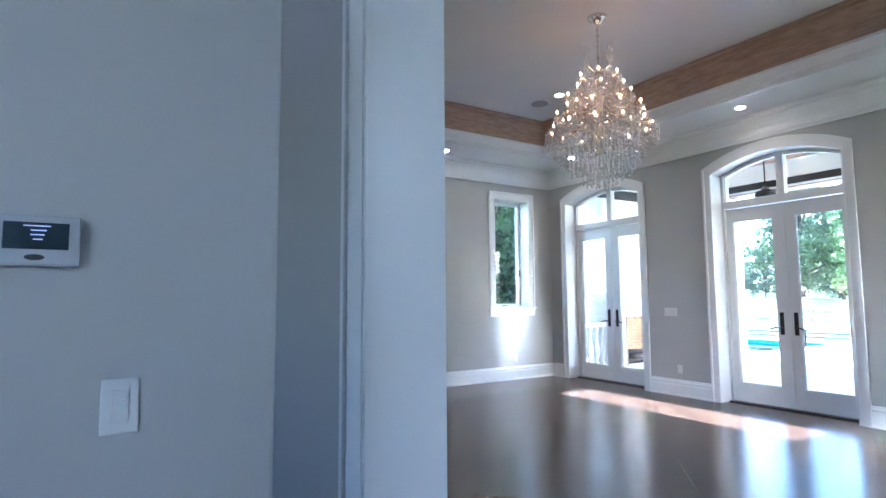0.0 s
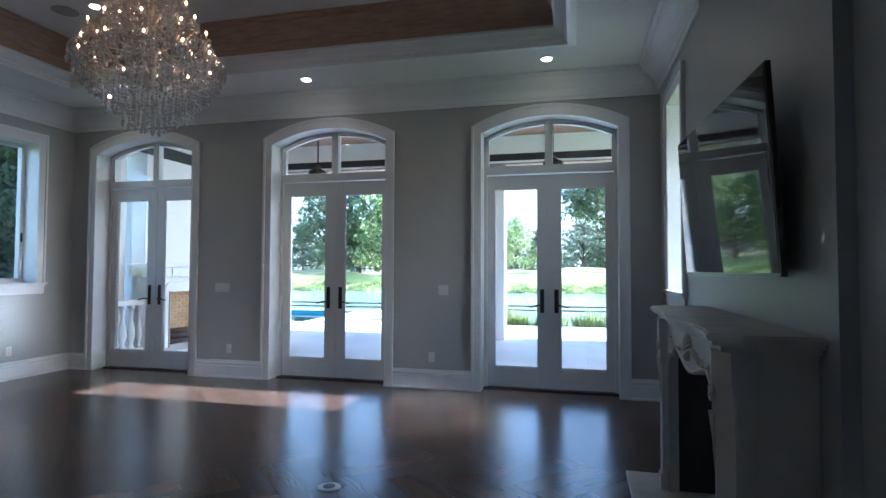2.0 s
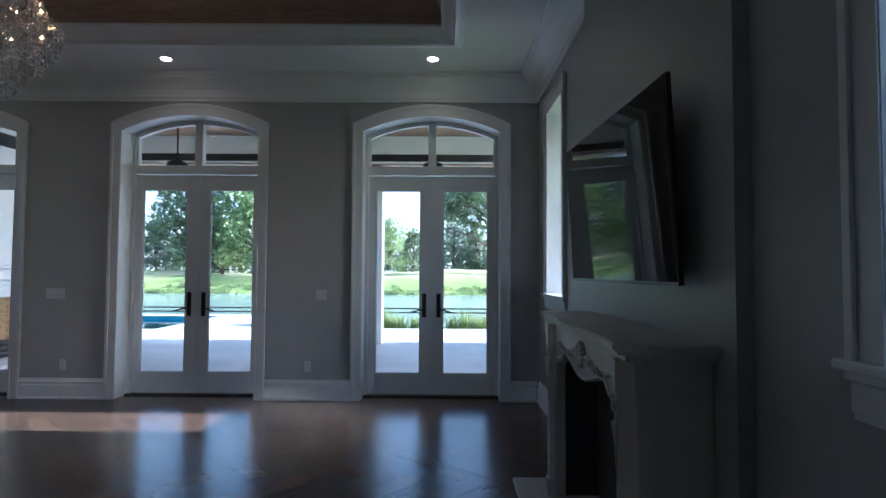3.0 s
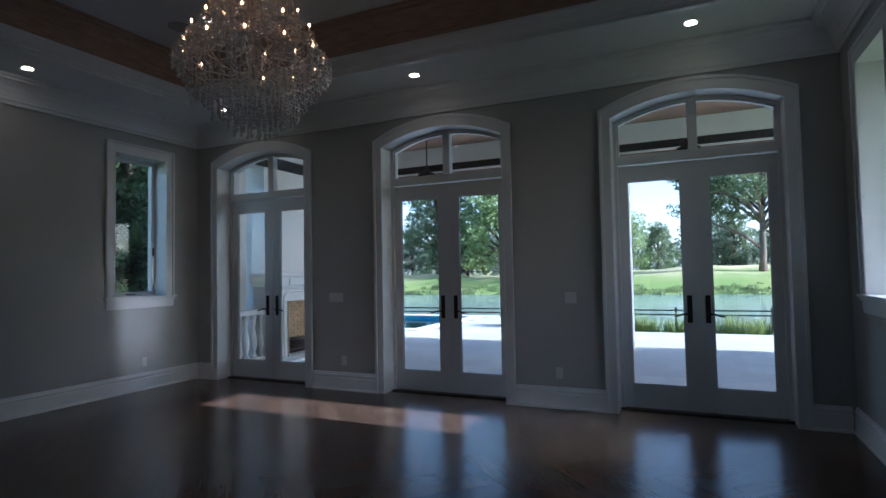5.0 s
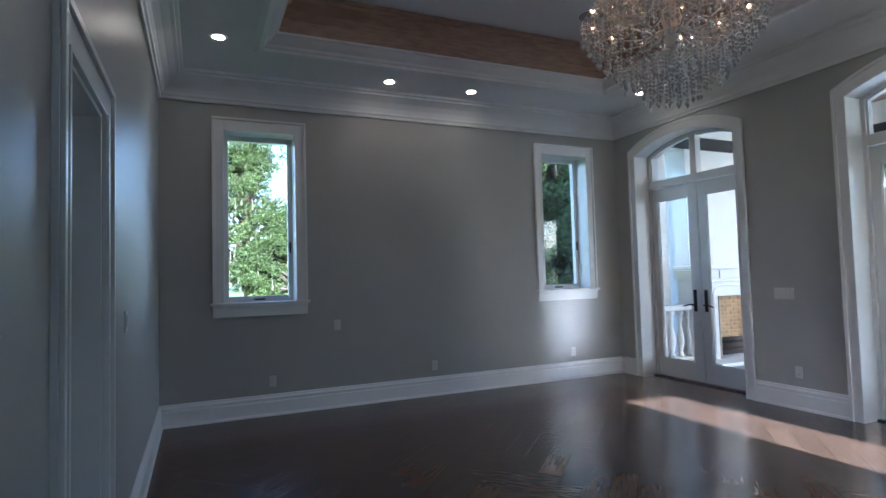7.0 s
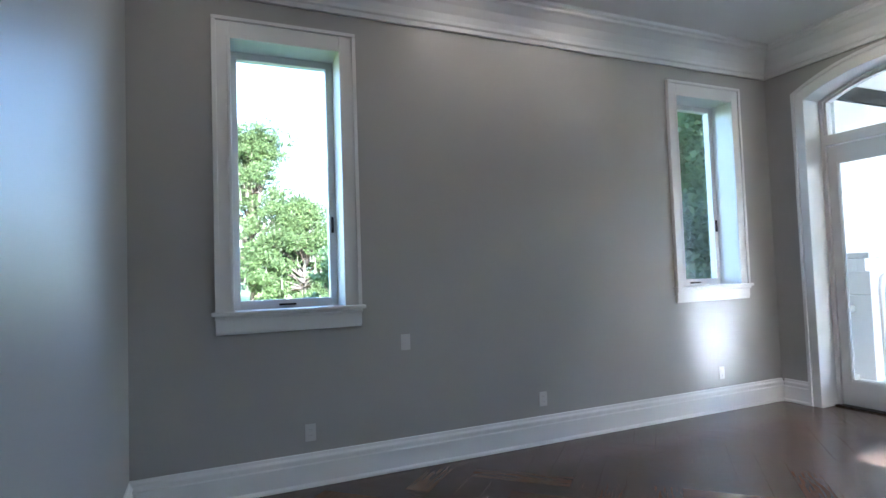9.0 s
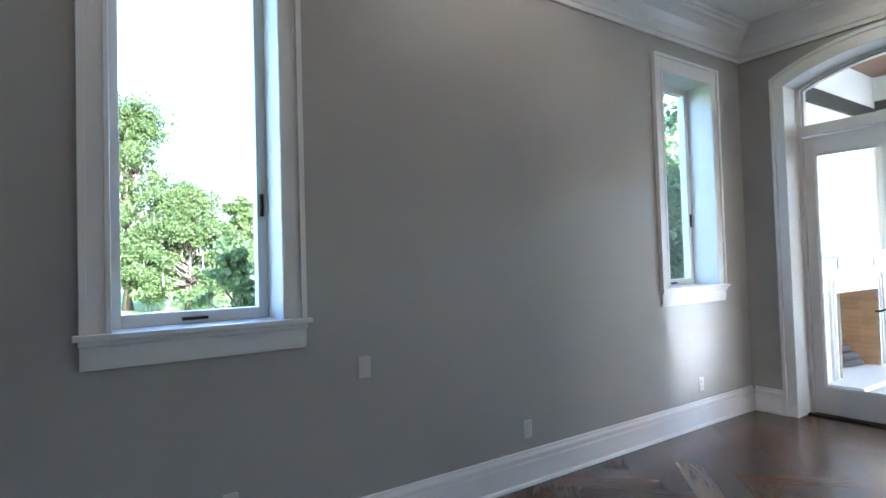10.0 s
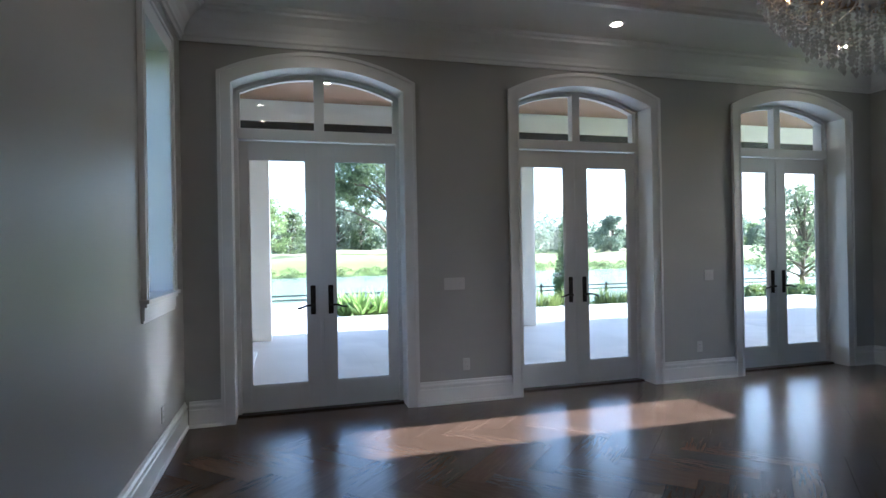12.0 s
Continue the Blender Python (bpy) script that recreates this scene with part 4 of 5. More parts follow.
part("hearth", boxed(-4.299, TY - 1.0, -0.02, -3.5, TY + 1.0, 0.03, 0.008), M_STUCCO, tf)
box_bm = bmesh.new()
box(box_bm, -4.299, TY - 0.60, 0.031, -4.27, TY + 0.60, 1.0)
box(box_bm, -4.27, TY - 0.60, 0.031, -3.84, TY - 0.585, 1.0)
box(box_bm, -4.27, TY + 0.585, 0.031, -3.84, TY + 0.60, 1.0)
firebox = part("firebox", box_bm, M_MORTAR, tf, "tan brick firebox lining")
ME_BR = mesh_of("brick", boxed(-0.09, -0.006, -0.027, 0.09, 0.006, 0.027, 0.004), M_BRICK)
for row in range(15):
    z = 0.065 + 0.062 * row
    for k in range(6):
        y = TY - 0.49 + 0.192 * k + (0.05 if row % 2 else -0.03)
        if abs(y - TY) < 0.50:
            o = new("brick", ME_BR)
            o.parent = firebox
            o.matrix_basis = pose(-4.264, y, z, 0, 0, 90)
    for s in (-1, 1):
        for k in range(2):
            o = new("brick", ME_BR)
            o.parent = firebox
            o.matrix_basis = pose(-4.155 + 0.192 * k + (0.03 if row % 2 else 0), TY + s * 0.579, z)
for k in range(5):
    bm = cyl(bmesh.new(), (-4.15 + 0.06 * (k % 2), TY - 0.36 + 0.03 * k, 0.09 + 0.085 * (k // 2)), (-4.0 - 0.05 * (k % 3), TY + 0.36 - 0.05 * k, 0.10 + 0.085 * (k // 2)), 0.055, 0.048, 10)
    solid("fire_log", bm, M_LOG, "charred dark log stacked in the outdoor firebox", "log", group="fire logs", smooth=True)


# white balustrade beside the chimney wall
bal = thing("balustrade", "white stone balustrade at the terrace end", "balustrade")
part("top_rail", boxed(-4.24, 0.30, 0.80, -4.04, 1.54, 0.88, 0.012), M_STUCCO, bal)
part("plinth", boxed(-4.24, 0.30, -0.02, -4.04, 1.54, 0.08, 0.012), M_STUCCO, bal)
ME_BAL = mesh_of("baluster", lathe(bmesh.new(), [(0.055, 0.08), (0.055, 0.12), (0.03, 0.15), (0.068, 0.30), (0.055, 0.42), (0.026, 0.56), (0.03, 0.63), (0.045, 0.67), (0.028, 0.70), (0.055, 0.75), (0.055, 0.80)], 14), M_STUCCO, True)
for k in range(7):
    o = new("baluster", ME_BAL)
    o.parent, o.location = bal, (-4.14, 0.39 + 0.178 * k, 0)


def ceiling_fan(x, y):
    f = thing("ceiling_fan", "dark bronze ceiling fan hanging on the terrace, at rest", "ceiling fan", group="terrace ceiling fans", at=pose(x, y, 0, 0, 0, 20))
    bm = lathe(bmesh.new(), [(0.02, LZ - 0.07), (0.05, LZ - 0.05), (0.065, LZ - 0.001)], 16)
    part("canopy", bm, M_DARK, f)
    part("rod", cyl(bmesh.new(), (0, 0, 3.26), (0, 0, LZ - 0.05), 0.012), M_DARK, f)
    part("motor", lathe(bmesh.new(), [(0.05, 2.99), (0.06, 3.04), (0.15, 3.06), (0.17, 3.10), (0.16, 3.17), (0.07, 3.21), (0.03, 3.27)], 24), M_DARK, f, "", True)
    bm = bmesh.new()
    prism(bm, [(0.05, -0.03), (0.25, -0.05), (0.66, -0.075), (0.70, -0.04), (0.70, 0.05), (0.25, 0.045), (0.05, 0.03)], "z", 3.0, 3.008)
    me = mesh_of("blade", bm, M_DARK)
    for k in range(5):
        b = new("blade", me)
        b.parent = f
        b.matrix_basis = pose(0, 0, 0, 0, 0, 72 * k)
    return f


ceiling_fan(-1.5, 2.5)
ceiling_fan(2.67, 2.5)
for x, y in ((-2.4, 3.3), (0.2, 3.3), (-2.6, 1.2), (3.0, 3.3), (0.4, 1.2)):
    downlight(x, y, LZ - 0.001)


# ---------------- garden ----------------
MOUNDS = ((2.6, 69, 0.8, 4.5), (9.0, 72, 0.6, 6.0), (-29, 71, 0.5, 7.0), (-7.0, 73, 0.5, 6.0), (24, 74, 0.4, 9.0))


def ground_z(x, y):
    def s(a, b, v):
        t = min(1, max(0, (v - a) / (b - a)))
        return t * t * (3 - 2 * t)
    z = -0.16 - 1.9 * s(9.5, 14.5, y) + 2.75 * s(50, 64, y)
    z += s(62, 72, y) * 0.5 * (math.sin(x * 0.11 + 0.6) + 0.6 * math.sin(x * 0.23 + y * 0.05))
    for mx, my, mh, mw in MOUNDS:
        z += mh * math.exp(-((x - mx) / mw) ** 2 - ((y - my) / (mw * 0.8)) ** 2)
    if y < 14:
        z += 0.3 * s(14, 40, -x) * (1 - s(9, 14, y))
    return z


gx = sorted({round(v, 2) for v in [-600, -400, -250] + [-180 + 6 * i for i in range(61)] + [-42 + 2 * i for i in range(36)] + [-16 + 1.5 * i for i in range(22)] + [250, 400, 600]})
gy = sorted({round(v, 2) for v in [-600, -300, -120, -60, -30, -15, -10, 0.2, 4, 8] + [9 + 0.8 * i for i in range(9)] + [20, 30, 45] + [49 + 1.5 * i for i in range(24)] + [90, 100, 120, 160, 220, 300, 450, 700]})
bm = bmesh.new()
grid = [[bm.verts.new((x, y, ground_z(x, y))) for x in gx] for y in gy]
for j in range(len(gy) - 1):
    for i in range(len(gx) - 1):
        bm.faces.new((grid[j][i], grid[j][i + 1], grid[j + 1][i + 1], grid[j + 1][i]))
# the lawn leaves a hole under the pool
bmesh.ops.delete(bm, geom=[f for f in bm.faces if -15 < f.calc_center_median().x < -4.4 and 7.4 < f.calc_center_median().y < 11], context="FACES_ONLY")
solid("ground", bm, M_LAWN, "green lawn sloping to the lake and rising beyond", "lawn", kind="structure", smooth=True)
bm = bmesh.new()
prism(bm, [(-300, 11), (300, 11), (300, 70), (-300, 70)], "z", -1.25, -1.2)
solid("water", bm, M_LAKE, "calm grey-green lake water", "lake", kind="structure")

bm = bmesh.new()
box(bm, -16, 0.15, -0.2, 12, 7.0, -0.05)
box(bm, -4.1, 7.0, -0.2, 12, 7.9, -0.05)
box(bm, -4.1, 7.9, -0.2, -1.9, 12, -0.05)
box(bm, -16, 11.2, -0.2, -4.1, 12, -0.05)
pav = solid("pavement", bm, M_PAVER, "pale travertine terrace paving", "paving", kind="structure")
bm = bmesh.new()
box(bm, -16, 7.0, -1.4, -4.1, 11.2, -1.3)
box(bm, -16, 7.0, -1.3, -4.1, 7.05, -0.06)
box(bm, -16, 11.15, -1.3, -4.1, 11.2, -0.06)
box(bm, -4.15, 7.05, -1.3, -4.1, 11.15, -0.06)
solid("pool_shell", bm, M_POOLTILE, "blue plastered swimming pool basin", "pool", kind="structure")
solid("pool_water_surface", boxed(-16, 7.06, -0.2, -4.16, 11.14, -0.14), M_POOL, "clear blue swimming pool water", "pool water", kind="structure")
bm = bmesh.new()
box(bm, -16, 6.75, -0.05, -3.85, 7.06, -0.012, 0.01)
box(bm, -16, 11.14, -0.05, -3.85, 11.45, -0.012, 0.01)
box(bm, -4.16, 7.061, -0.05, -3.85, 11.139, -0.012, 0.01)
solid("pool_coping", bm, M_STUCCO, "pale stone pool coping", "coping", kind="structure")

# fence
fence = thing("fence", "thin black metal fence along the lake shore", "fence")
for z in (0.31, 0.19, -0.75):
    part("rail", boxed(-16, 10.19, z - 0.018, 22, 10.21, z + 0.018), M_BLACK, fence)
ME_POST = mesh_of("post", boxed(-0.025, -0.025, -1.05, 0.025, 0.025, 0.40, 0.004), M_BLACK)
for k in range(17):
    o = new("post", ME_POST)
    o.parent, o.location = fence, (-15.9 + 2.26 * k, 10.2, 0)


def blades(bm, rng, x0, x1, y0, y1, z, n, h, w, lean=0.35):
    for _ in range(n):
        x, y = rng.uniform(x0, x1), rng.uniform(y0, y1)
        zz = z(x, y) if callable(z) else z
        hh = h * rng.uniform(0.55, 1.15)
        a = rng.uniform(0, 6.28)
        dx, dy = w * math.cos(a), w * math.sin(a)
        lx, ly = rng.uniform(-lean, lean) * hh, rng.uniform(-lean, lean) * hh
        v = [bm.verts.new(p) for p in ((x - dx, y - dy, zz), (x + dx, y + dy, zz), (x + dx * 0.6 + lx * 0.5, y + dy * 0.6 + ly * 0.5, zz + hh * 0.6), (x - dx * 0.6 + lx * 0.5, y - dy * 0.6 + ly * 0.5, zz + hh * 0.6), (x + lx, y + ly, zz + hh))]
        bm.faces.new((v[0], v[1], v[2], v[3]))
        bm.faces.new((v[3], v[2], v[4]))


rng = random.Random(3)
bm = bmesh.new()
for k in range(44):
    cx = -1.7 + 0.34 * k + rng.uniform(-0.1, 0.1)
    cy = 8.3 + rng.uniform(-0.15, 0.35)
    blades(bm, rng, cx - 0.17, cx + 0.17, cy - 0.17, cy + 0.17, -0.16, 120, 0.44 if k % 3 else 0.56, 0.011, 0.4)
solid("ornamental_grass", bm, M_REED, "clumps of yellow-green ornamental grass beside the paving", "grass", kind="stuff")
bm = bmesh.new()
leaf_lobes = []
for _ in range(700):
    x, y = rng.uniform(-60, 60), 54.6 + 3.2 * rng.random() ** 1.6
    leaf_lobes.append((x, y, max(-1.25, ground_z(x, y)) + 0.1, rng.uniform(0.25, 0.55)))


def leaf_quads(bm, rng, lobes, n, size):
    total = sum(l[3] ** 2 for l in lobes)
    for (cx, cy, cz, r) in lobes:
        for _ in range(int(n * r * r / total)):
            d = Vector((rng.gauss(0, 1), rng.gauss(0, 1), rng.gauss(0, 1)))
            d.normalize()
            rr = r * (0.45 + 0.6 * rng.random() ** 0.6)
            p = Vector((cx, cy, cz)) + Vector((d.x * rr, d.y * rr, d.z * rr * 0.72))
            q = Euler((rng.uniform(-1.1, 1.1), rng.uniform(-1.1, 1.1), rng.uniform(0, 6.28))).to_matrix()
            s = size * rng.uniform(0.6, 1.3)
            c = [bm.verts.new(p + q @ Vector(o) * s) for o in ((-0.5, 0, 0), (0, -0.32, 0.07), (0.55, 0.02, 0), (0.05, 0.33, -0.05))]
            bm.faces.new(c)


leaf_quads(bm, rng, leaf_lobes, 36000, 0.17)
solid("shore_reeds", bm, M_LEAF_BANK, "low green growth along the far lake shore", "reeds", kind="stuff")


def tree(name, label, x, y, height, spread, trunk_h, leaf_material, seed, leaves=5000, leaf=0.35, moss=False, lobes_n=14, low=0.35, limbs=()):
    rng = random.Random(seed)
    z0 = ground_z(x, y) - 0.1
    t = thing(name, label, "tree", at=pose(x, y, z0))
    bm = bmesh.new()
    r0 = height * 0.028
    top = Vector((rng.uniform(-0.4, 0.4), rng.uniform(-0.4, 0.4), height * 0.72))
    tube(bm, [(0, 0, 0), (0.1 * r0, 0, 0.15 * height), (top.x * 0.5, top.y * 0.5, height * 0.42), tuple(top)], r0, 8, r0 * 0.25)
    lobes = []
    for k in range(lobes_n):
        f = (k + 0.5) / lobes_n
        a = k * 2.4 + rng.uniform(-0.4, 0.4)
        zz = height * (low + (0.93 - low) * f)
        reach = spread * (0.25 + 0.75 * math.sin(min(1, 0.35 + f * 0.75) * 3.1)) * rng.uniform(0.65, 1.0) * 0.75
        reach = max(0.1, reach)
        p = (reach * math.cos(a), reach * math.sin(a), zz)
        lobes.append((*p, spread * rng.uniform(0.17, 0.40)))
        z1 = max(trunk_h * 0.7, zz * 0.62)
        s = z1 / (height * 0.72)
        tube(bm, [(top.x * s, top.y * s, z1), (p[0] * 0.5, p[1] * 0.5, (z1 + zz) * 0.53), p], r0 * 0.42, 6, r0 * 0.08)
    part("trunk", bm, M_BARK, t, "", True)
    for limb in limbs:
        part("limb", tube(bmesh.new(), limb, 0.24, 7, 0.05), M_BARK, t, "long dark bare limb", True)
        for (px, py, pz) in limb[2:]:
            for _ in range(4):
                lobes.append((px + rng.uniform(-1.8, 1.8), py + rng.uniform(-1, 1), pz + rng.uniform(0.5, 3.2), rng.uniform(0.8, 1.6)))
    bm = bmesh.new()
    clumps = []
    for (cx, cy, cz, r) in lobes:
        clumps.append((cx, cy, cz, r * 0.68))
        for _ in range(6):
            d = Vector((rng.gauss(0, 1), rng.gauss(0, 1), rng.gauss(0, 0.8)))
            d.normalize()
            clumps.append((cx + d.x * r * 0.85, cy + d.y * r * 0.85, cz + d.z * r * 0.7, r * rng.uniform(0.32, 0.58)))
    leaf_quads(bm, rng, clumps, leaves, leaf)
    part("crown", bm, leaf_material, t)
    if moss:
        bm = bmesh.new()
        for _ in range(90):
            l = rng.choice(lobes)
            px, py, pz = l[0] + rng.uniform(-l[3], l[3]), l[1] + rng.uniform(-l[3], l[3]), l[2] - l[3] * 0.5
            h = rng.uniform(0.3, 0.9)
            w = rng.uniform(0.02, 0.06)
            v = [bm.verts.new(q) for q in ((px - w, py, pz), (px + w, py, pz), (px + w * 0.4, py + 0.03, pz - h), (px - w * 0.4, py - 0.03, pz - h))]
            bm.faces.new(v)
        part("hanging_moss", bm, M_MOSS, t, "pale hanging moss")
    return t


tree("oak_tree", "broad mossy green oak on the lawn", -27, -3.6, 9.0, 3.3, 2.0, M_LEAF_SUNNY, 11, 64000, 0.115, True, 40, 0.13)
tree("oak_tree", "low spreading mossy oak on the lawn", -25, -1.7, 5.2, 2.8, 1.6, M_LEAF_SUNNY, 19, 50000, 0.10, True, 40, 0.10)
tree("oak_tree", "tall green oak behind the lawn", -38, 4.6, 6.0, 3.2, 2.5, M_LEAF_SUNNY, 12, 8000, 0.36, True, 16, 0.2)
tree("oak_tree", "tall green oak behind the lawn", -33, -8.0, 14.5, 5.5, 2.5, M_LEAF_SUNNY, 13, 46000, 0.18, True, 40, 0.2)
tree("magnolia_tree", "dense dark magnolia beside the house", -8.4, 1.9, 7.6, 2.5, 0.4, M_LEAF_DARK, 14, 60000, 0.13, False, 60, 0.03)
tree("magnolia_tree", "dense dark magnolia beside the house", -9.2, 4.5, 7.2, 2.3, 0.4, M_LEAF_DARK, 15, 42000, 0.14, False, 54, 0.03)
tree("magnolia_tree", "dense dark magnolia beside the house", -8.2, -0.2, 4.9, 1.6, 0.4, M_LEAF_DARK, 16, 12000, 0.13, False, 34, 0.03)
tree("holly_shrub", "small conical dark holly on the lawn", -11.3, -3.3, 2.3, 0.75, 0.2, M_LEAF_DARK, 17, 2600, 0.12, False, 14, 0.1)
tree("bright_oak_tree", "large bright green oak across the lake", -23, 73, 21, 9.0, 4, M_LEAF_LIGHT, 21, 26000, 0.45, False, 34, 0.10)
tree("oak_tree", "large dark oak across the lake", -35, 75, 20, 8, 4, M_LEAF, 22, 18000, 0.45, False, 30, 0.16)
OAK_LIMBS = [
    [(0, 0, 2.6), (-1.6, -0.3, 4.1), (-3.2, -0.5, 4.9), (-5.0, -0.8, 5.7), (-7.2, -0.5, 6.3)],
    [(0, 0, 5.6), (-1.4, -1.0, 8.0), (-3.6, -1.4, 9.0), (-6.4, -1.0, 9.4), (-8.6, -0.8, 10.2)],
    [(0, 0, 4.6), (2.4, -0.8, 7.0), (5.2, -1.0, 8.0), (8.0, -0.6, 9.0)],
    [(0, 0, 8.0), (-0.8, -0.6, 11.0), (-3.4, -0.8, 12.6), (-6.2, -0.6, 13.2)],
]
tree("spreading_oak_tree", "spreading oak with long limbs across the lake", 9.7, 66, 17.5, 9.5, 6, M_LEAF, 23, 40000, 0.30, False, 22, 0.48, OAK_LIMBS)
tg = random.Random(31)
for k in range(30):
    x = -64 + 5.2 * k + tg.uniform(-1.6, 1.6)
    h = tg.uniform(7.5, 12.0) if x < 30 else tg.uniform(4.5, 6.5)
    # about half the crowns take the leaf colour paled for haze
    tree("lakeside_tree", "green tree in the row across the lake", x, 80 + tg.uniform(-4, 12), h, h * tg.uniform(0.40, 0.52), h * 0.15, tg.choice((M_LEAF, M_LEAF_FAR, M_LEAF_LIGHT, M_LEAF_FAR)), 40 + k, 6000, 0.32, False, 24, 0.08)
tree("magnolia_tree", "dense dark magnolia beside the house", -9.4, 7.6, 4.6, 2.0, 0.4, M_LEAF_DARK, 18, 24000, 0.13, False, 40, 0.03)
cy = thing("cypress_tree", "slim upright dark cypress beside the paving", "tree", at=pose(4.75, 9.3, -0.2))
part("trunk", tube(bmesh.new(), [(0, 0, 0), (0.01, 0, 1.2), (0, 0.01, 2.3)], 0.035, 7, 0.01), M_BARK, cy, "", True)
bm = bmesh.new()
cr = random.Random(28)
leaf_quads(bm, cr, [(cr.uniform(-0.05, 0.05), cr.uniform(-0.05, 0.05), 0.22 + 0.075 * k, 0.27 * (1 - (k / 32) ** 1.6) + 0.03) for k in range(31)], 5200, 0.075)
part("crown", bm, M_LEAF_DARK, cy)
tree("garden_tree", "small leafy garden tree near the terrace", 13.6, 9.3, 3.9, 1.7, 0.8, M_LEAF, 29, 4200, 0.13, False, 26, 0.22)
rng = random.Random(5)
bm = bmesh.new()
leaf_quads(bm, rng, [(8.2 + 0.35 * k, 8.35 + rng.uniform(-0.1, 0.1), 0.02, 0.32) for k in range(14)], 5000, 0.09)
solid("low_hedge", bm, M_LEAF_DARK, "low clipped green hedge beside the paving", "hedge", kind="stuff")
bm = bmesh.new()
lobes = []
for k in range(95):
    x = -150 + 3.4 * k + rng.uniform(-2, 2)
    y = 100 + rng.uniform(0, 16)
    h = rng.uniform(5, 9.5)
    for j in range(3):
        lobes.append((x + rng.uniform(-2.5, 2.5), y + rng.uniform(-2, 2), 1 + h * (0.2 + 0.3 * j), rng.uniform(2.0, 3.6)))
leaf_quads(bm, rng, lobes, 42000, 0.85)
# haze over the woods comes from the paled leaf colour alone
solid("far_woods", bm, M_LEAF_FAR, "green line of far woods with haze put into the leaf colour", "woods", kind="stuff")
bm = bmesh.new()
lobes = []
for k in range(40):
    lobes.append((-60 + rng.uniform(-6, 6), -45 + 2.6 * k, 1.2 + rng.uniform(0, 3), rng.uniform(2, 3.2)))
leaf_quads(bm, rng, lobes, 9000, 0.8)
solid("west_woods", bm, M_LEAF_FAR, "green line of woods behind the lawn with haze put into the leaf colour", "woods", kind="stuff")
# fern by the paving edge
bm = bmesh.new()
for cx, cy, n in ((-1.35, 8.2, 90), (-0.9, 8.35, 60), (-1.7, 8.4, 50)):
    for _ in range(n):
        a, el = rng.uniform(0, 6.28), rng.uniform(0.5, 1.35)
        L = rng.uniform(0.45, 0.95)
        d = Vector((math.cos(a) * math.cos(el), math.sin(a) * math.cos(el), math.sin(el)))
        side = Vector((-math.sin(a), math.cos(a), 0)) * 0.035
        p = Vector((cx, cy, -0.15))
        v = [bm.verts.new(q) for q in (p - side * 0.3, p + side * 0.3, p + d * L * 0.6 + side, p + d * L - Vector((0, 0, 0.06)), p + d * L * 0.6 - side)]
        bm.faces.new(v)
solid("palm_fern", bm, M_FERN, "bright green fern clump beside the paving", "fern", kind="stuff")

# ---------------- floor planks ----------------
solid("floor", boxed(X0 - 0.06, -6.48, -0.12, X1 + 0.06, 0.12, -0.014), M_GAP, "dark bed below the herringbone planks", "floor", kind="structure")
floor = bpy.data.objects["floor"]
floor["label"] = "dark stained oak herringbone floor"
PW, PN = 0.1708, 4
PL = PW * PN


def plank_mesh(length):
    bm = bmesh.new()
    g, b = 0.0006, 0.0010
    box(bm, -PW / 2 + g, -length / 2 + g, -0.0135, PW / 2 - g, length / 2 - g, -0.0005)
    top = [e for e in bm.edges if all(v.co.z > -0.001 for v in e.verts)]
    bmesh.ops.bevel(bm, geom=top, offset=b, segments=1, affect="EDGES")
    return mesh_of("plank", bm, M_PLANK)


ME_PLANK = plank_mesh(PL)
c45 = math.sqrt(0.5)
FX0, FX1, FY0, FY1 = X0 - 0.06, X1 + 0.06, -6.48, 0.12


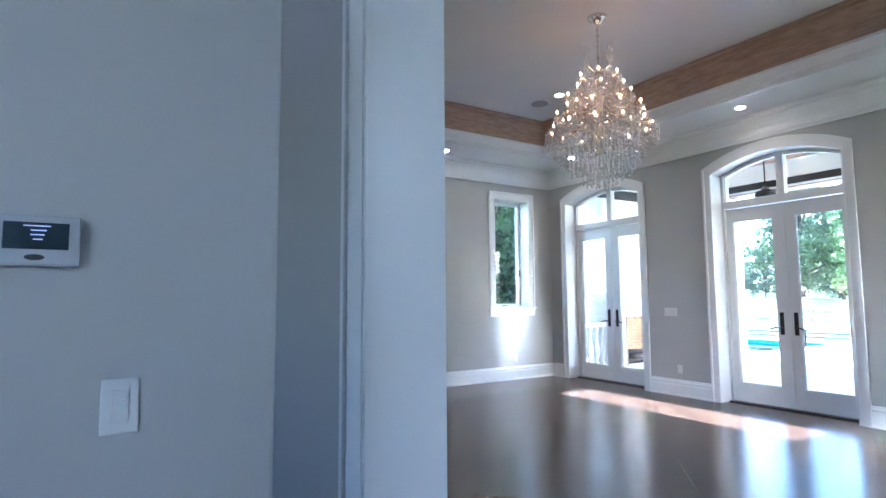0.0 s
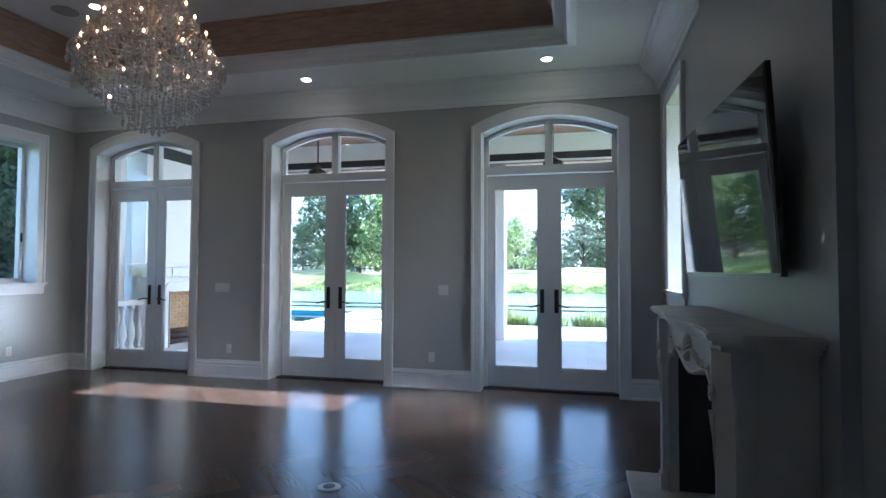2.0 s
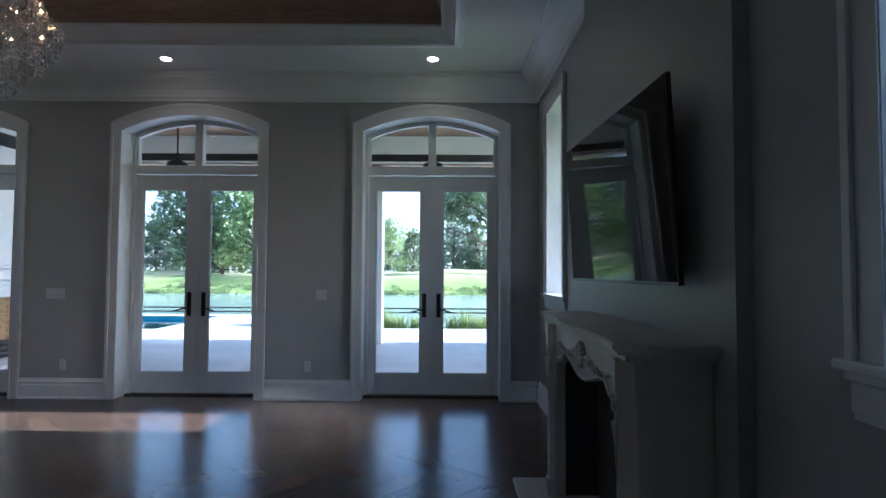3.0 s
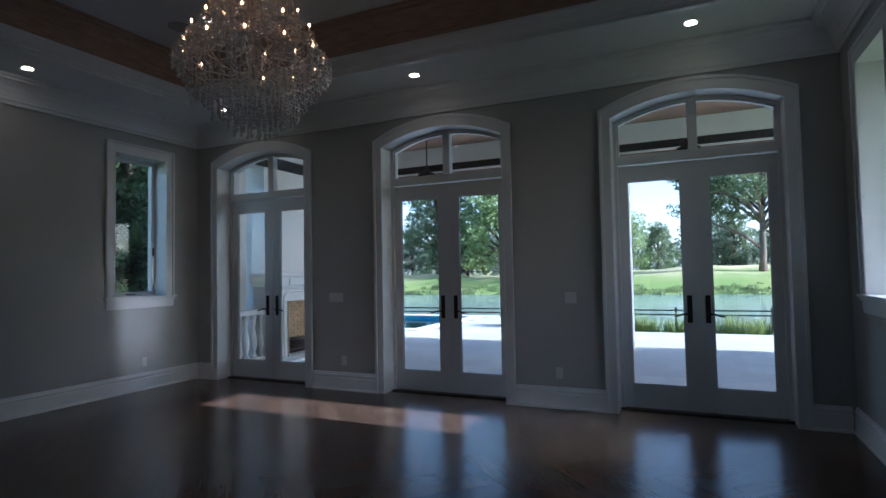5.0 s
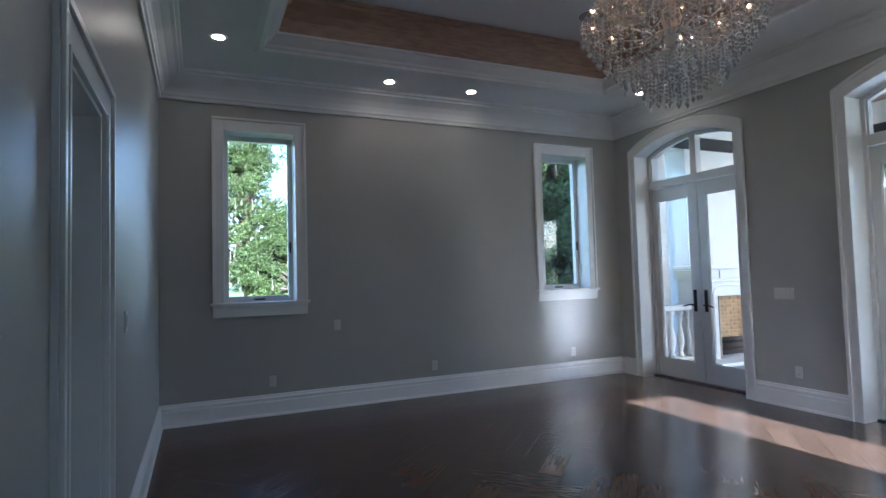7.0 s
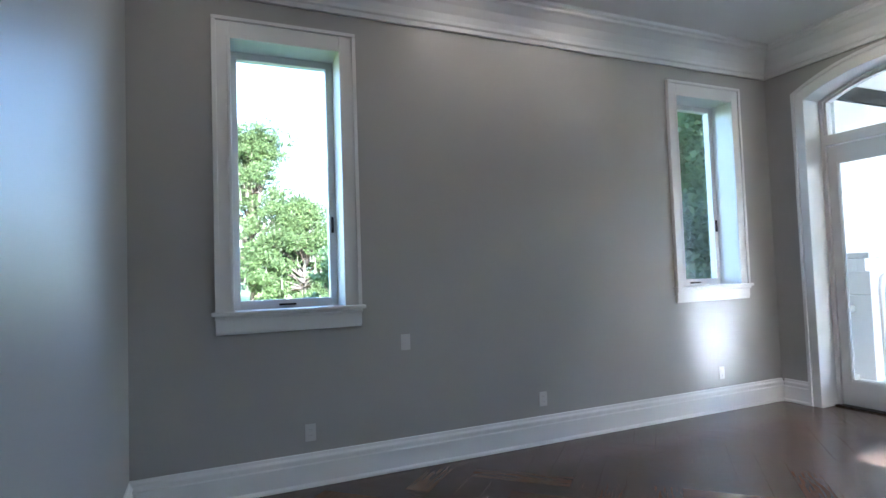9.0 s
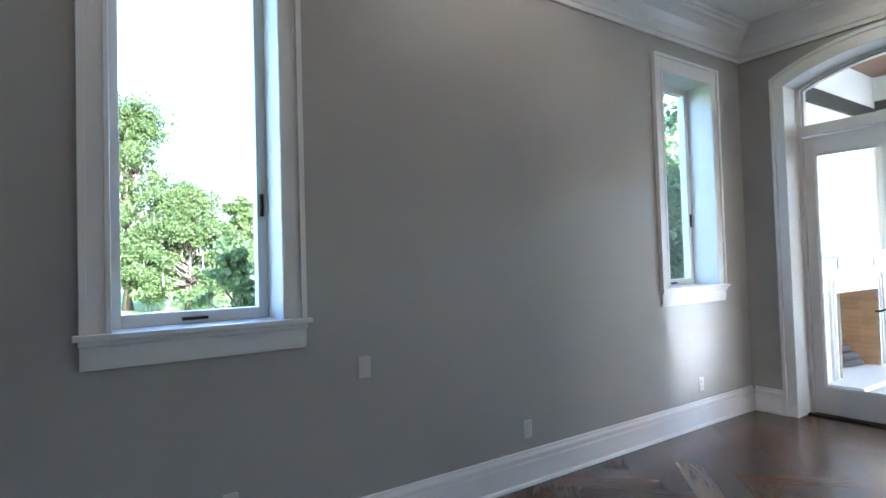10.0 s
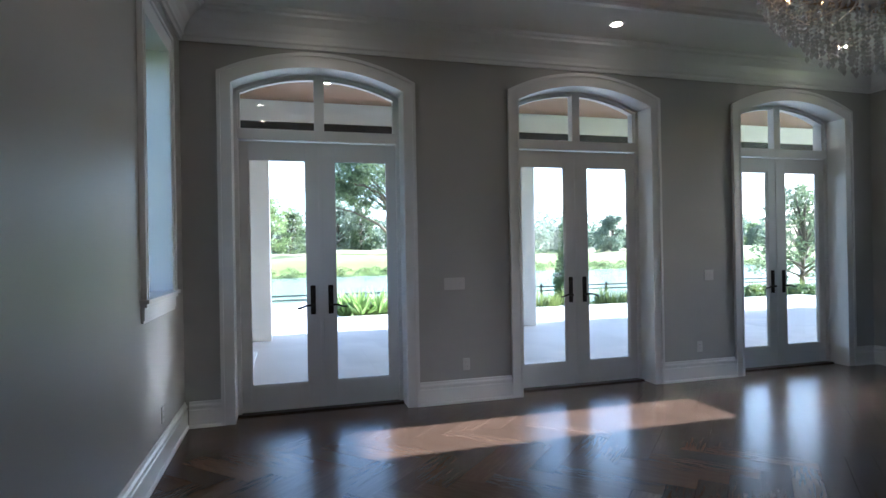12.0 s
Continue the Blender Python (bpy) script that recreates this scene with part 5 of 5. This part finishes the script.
def clip(poly):
    """Cuts a flat outline to the floor's rectangle."""
    for axis, bound, keep_above in ((0, FX0, True), (0, FX1, False), (1, FY0, True), (1, FY1, False)):
        out = []
        for a, b in zip(poly, poly[1:] + poly[:1]):
            ina, inb = (a[axis] >= bound) == keep_above, (b[axis] >= bound) == keep_above
            if ina:
                out.append(a)
            if ina != inb:
                f = (bound - a[axis]) / (b[axis] - a[axis])
                out.append((a[0] + f * (b[0] - a[0]), a[1] + f * (b[1] - a[1])))
        poly = out
        if len(poly) < 3:
            return []
    return poly


for i in range(-68, 68):
    for k in range(-14, 14):
        for vert in (0, 1):
            if vert:
                u, v = (i + PN + 2 * PN * k + 0.5) * PW, (i + 1 - PN / 2) * PW
            else:
                u, v = (i + 2 * PN * k + PN / 2) * PW, (i + 0.5) * PW
            x, y = c45 * (u + v) + 0.088, c45 * (v - u) - 3.064
            if not (FX0 - 0.4 < x < FX1 + 0.4 and FY0 - 0.4 < y < FY1 + 0.4):
                continue
            m = pose(x, y, 0, 0, 0, -45 if vert else 45)
            hw, hl = PW / 2 - 0.0007, PL / 2 - 0.0007
            corners = [tuple((m @ Vector(c))[:2]) for c in ((-hw, -hl, 0), (hw, -hl, 0), (hw, hl, 0), (-hw, hl, 0))]
            cut = clip(corners)
            if not cut:
                continue
            if len(cut) == 4 and all(abs(a[0] - b[0]) + abs(a[1] - b[1]) < 1e-6 for a, b in zip(cut, corners)):
                me = ME_PLANK
            else:
                inv = m.inverted()
                me = mesh_of("plank", prism(bmesh.new(), [tuple((inv @ Vector((*p, 0)))[:2]) for p in cut], "z", -0.0135, -0.0005), M_PLANK)
            o = new("plank", me)
            o.parent = floor
            o.matrix_basis = m

# ---------------- terrace pavers ----------------
ME_PAVER = mesh_of("paver", boxed(-0.3042, -0.3042, -0.049, 0.3042, 0.3042, -0.02, 0.0015), M_PAVER)
rest = bmesh.new()
for j in range(20):
    for i in range(46):
        x, y = -15.7 + 0.61 * i + (0.305 if j % 2 else 0), 0.46 + 0.61 * j
        if (y > 7.6 and x > -2.2) or (y > 6.4 and x < -3.6 and y < 11.7) or x > 11.6 or y > 11.7:
            continue
        if -4.2 < x < 6.2 and y < 7.6:
            o = new("paver", ME_PAVER)
            o.parent = pav
            o.location = (x, y, 0)
        else:
            box(rest, x - 0.3042, y - 0.3042, -0.049, x + 0.3042, y + 0.3042, -0.02)
part("paver_field", rest, M_PAVER, pav)["kind"] = "stuff"
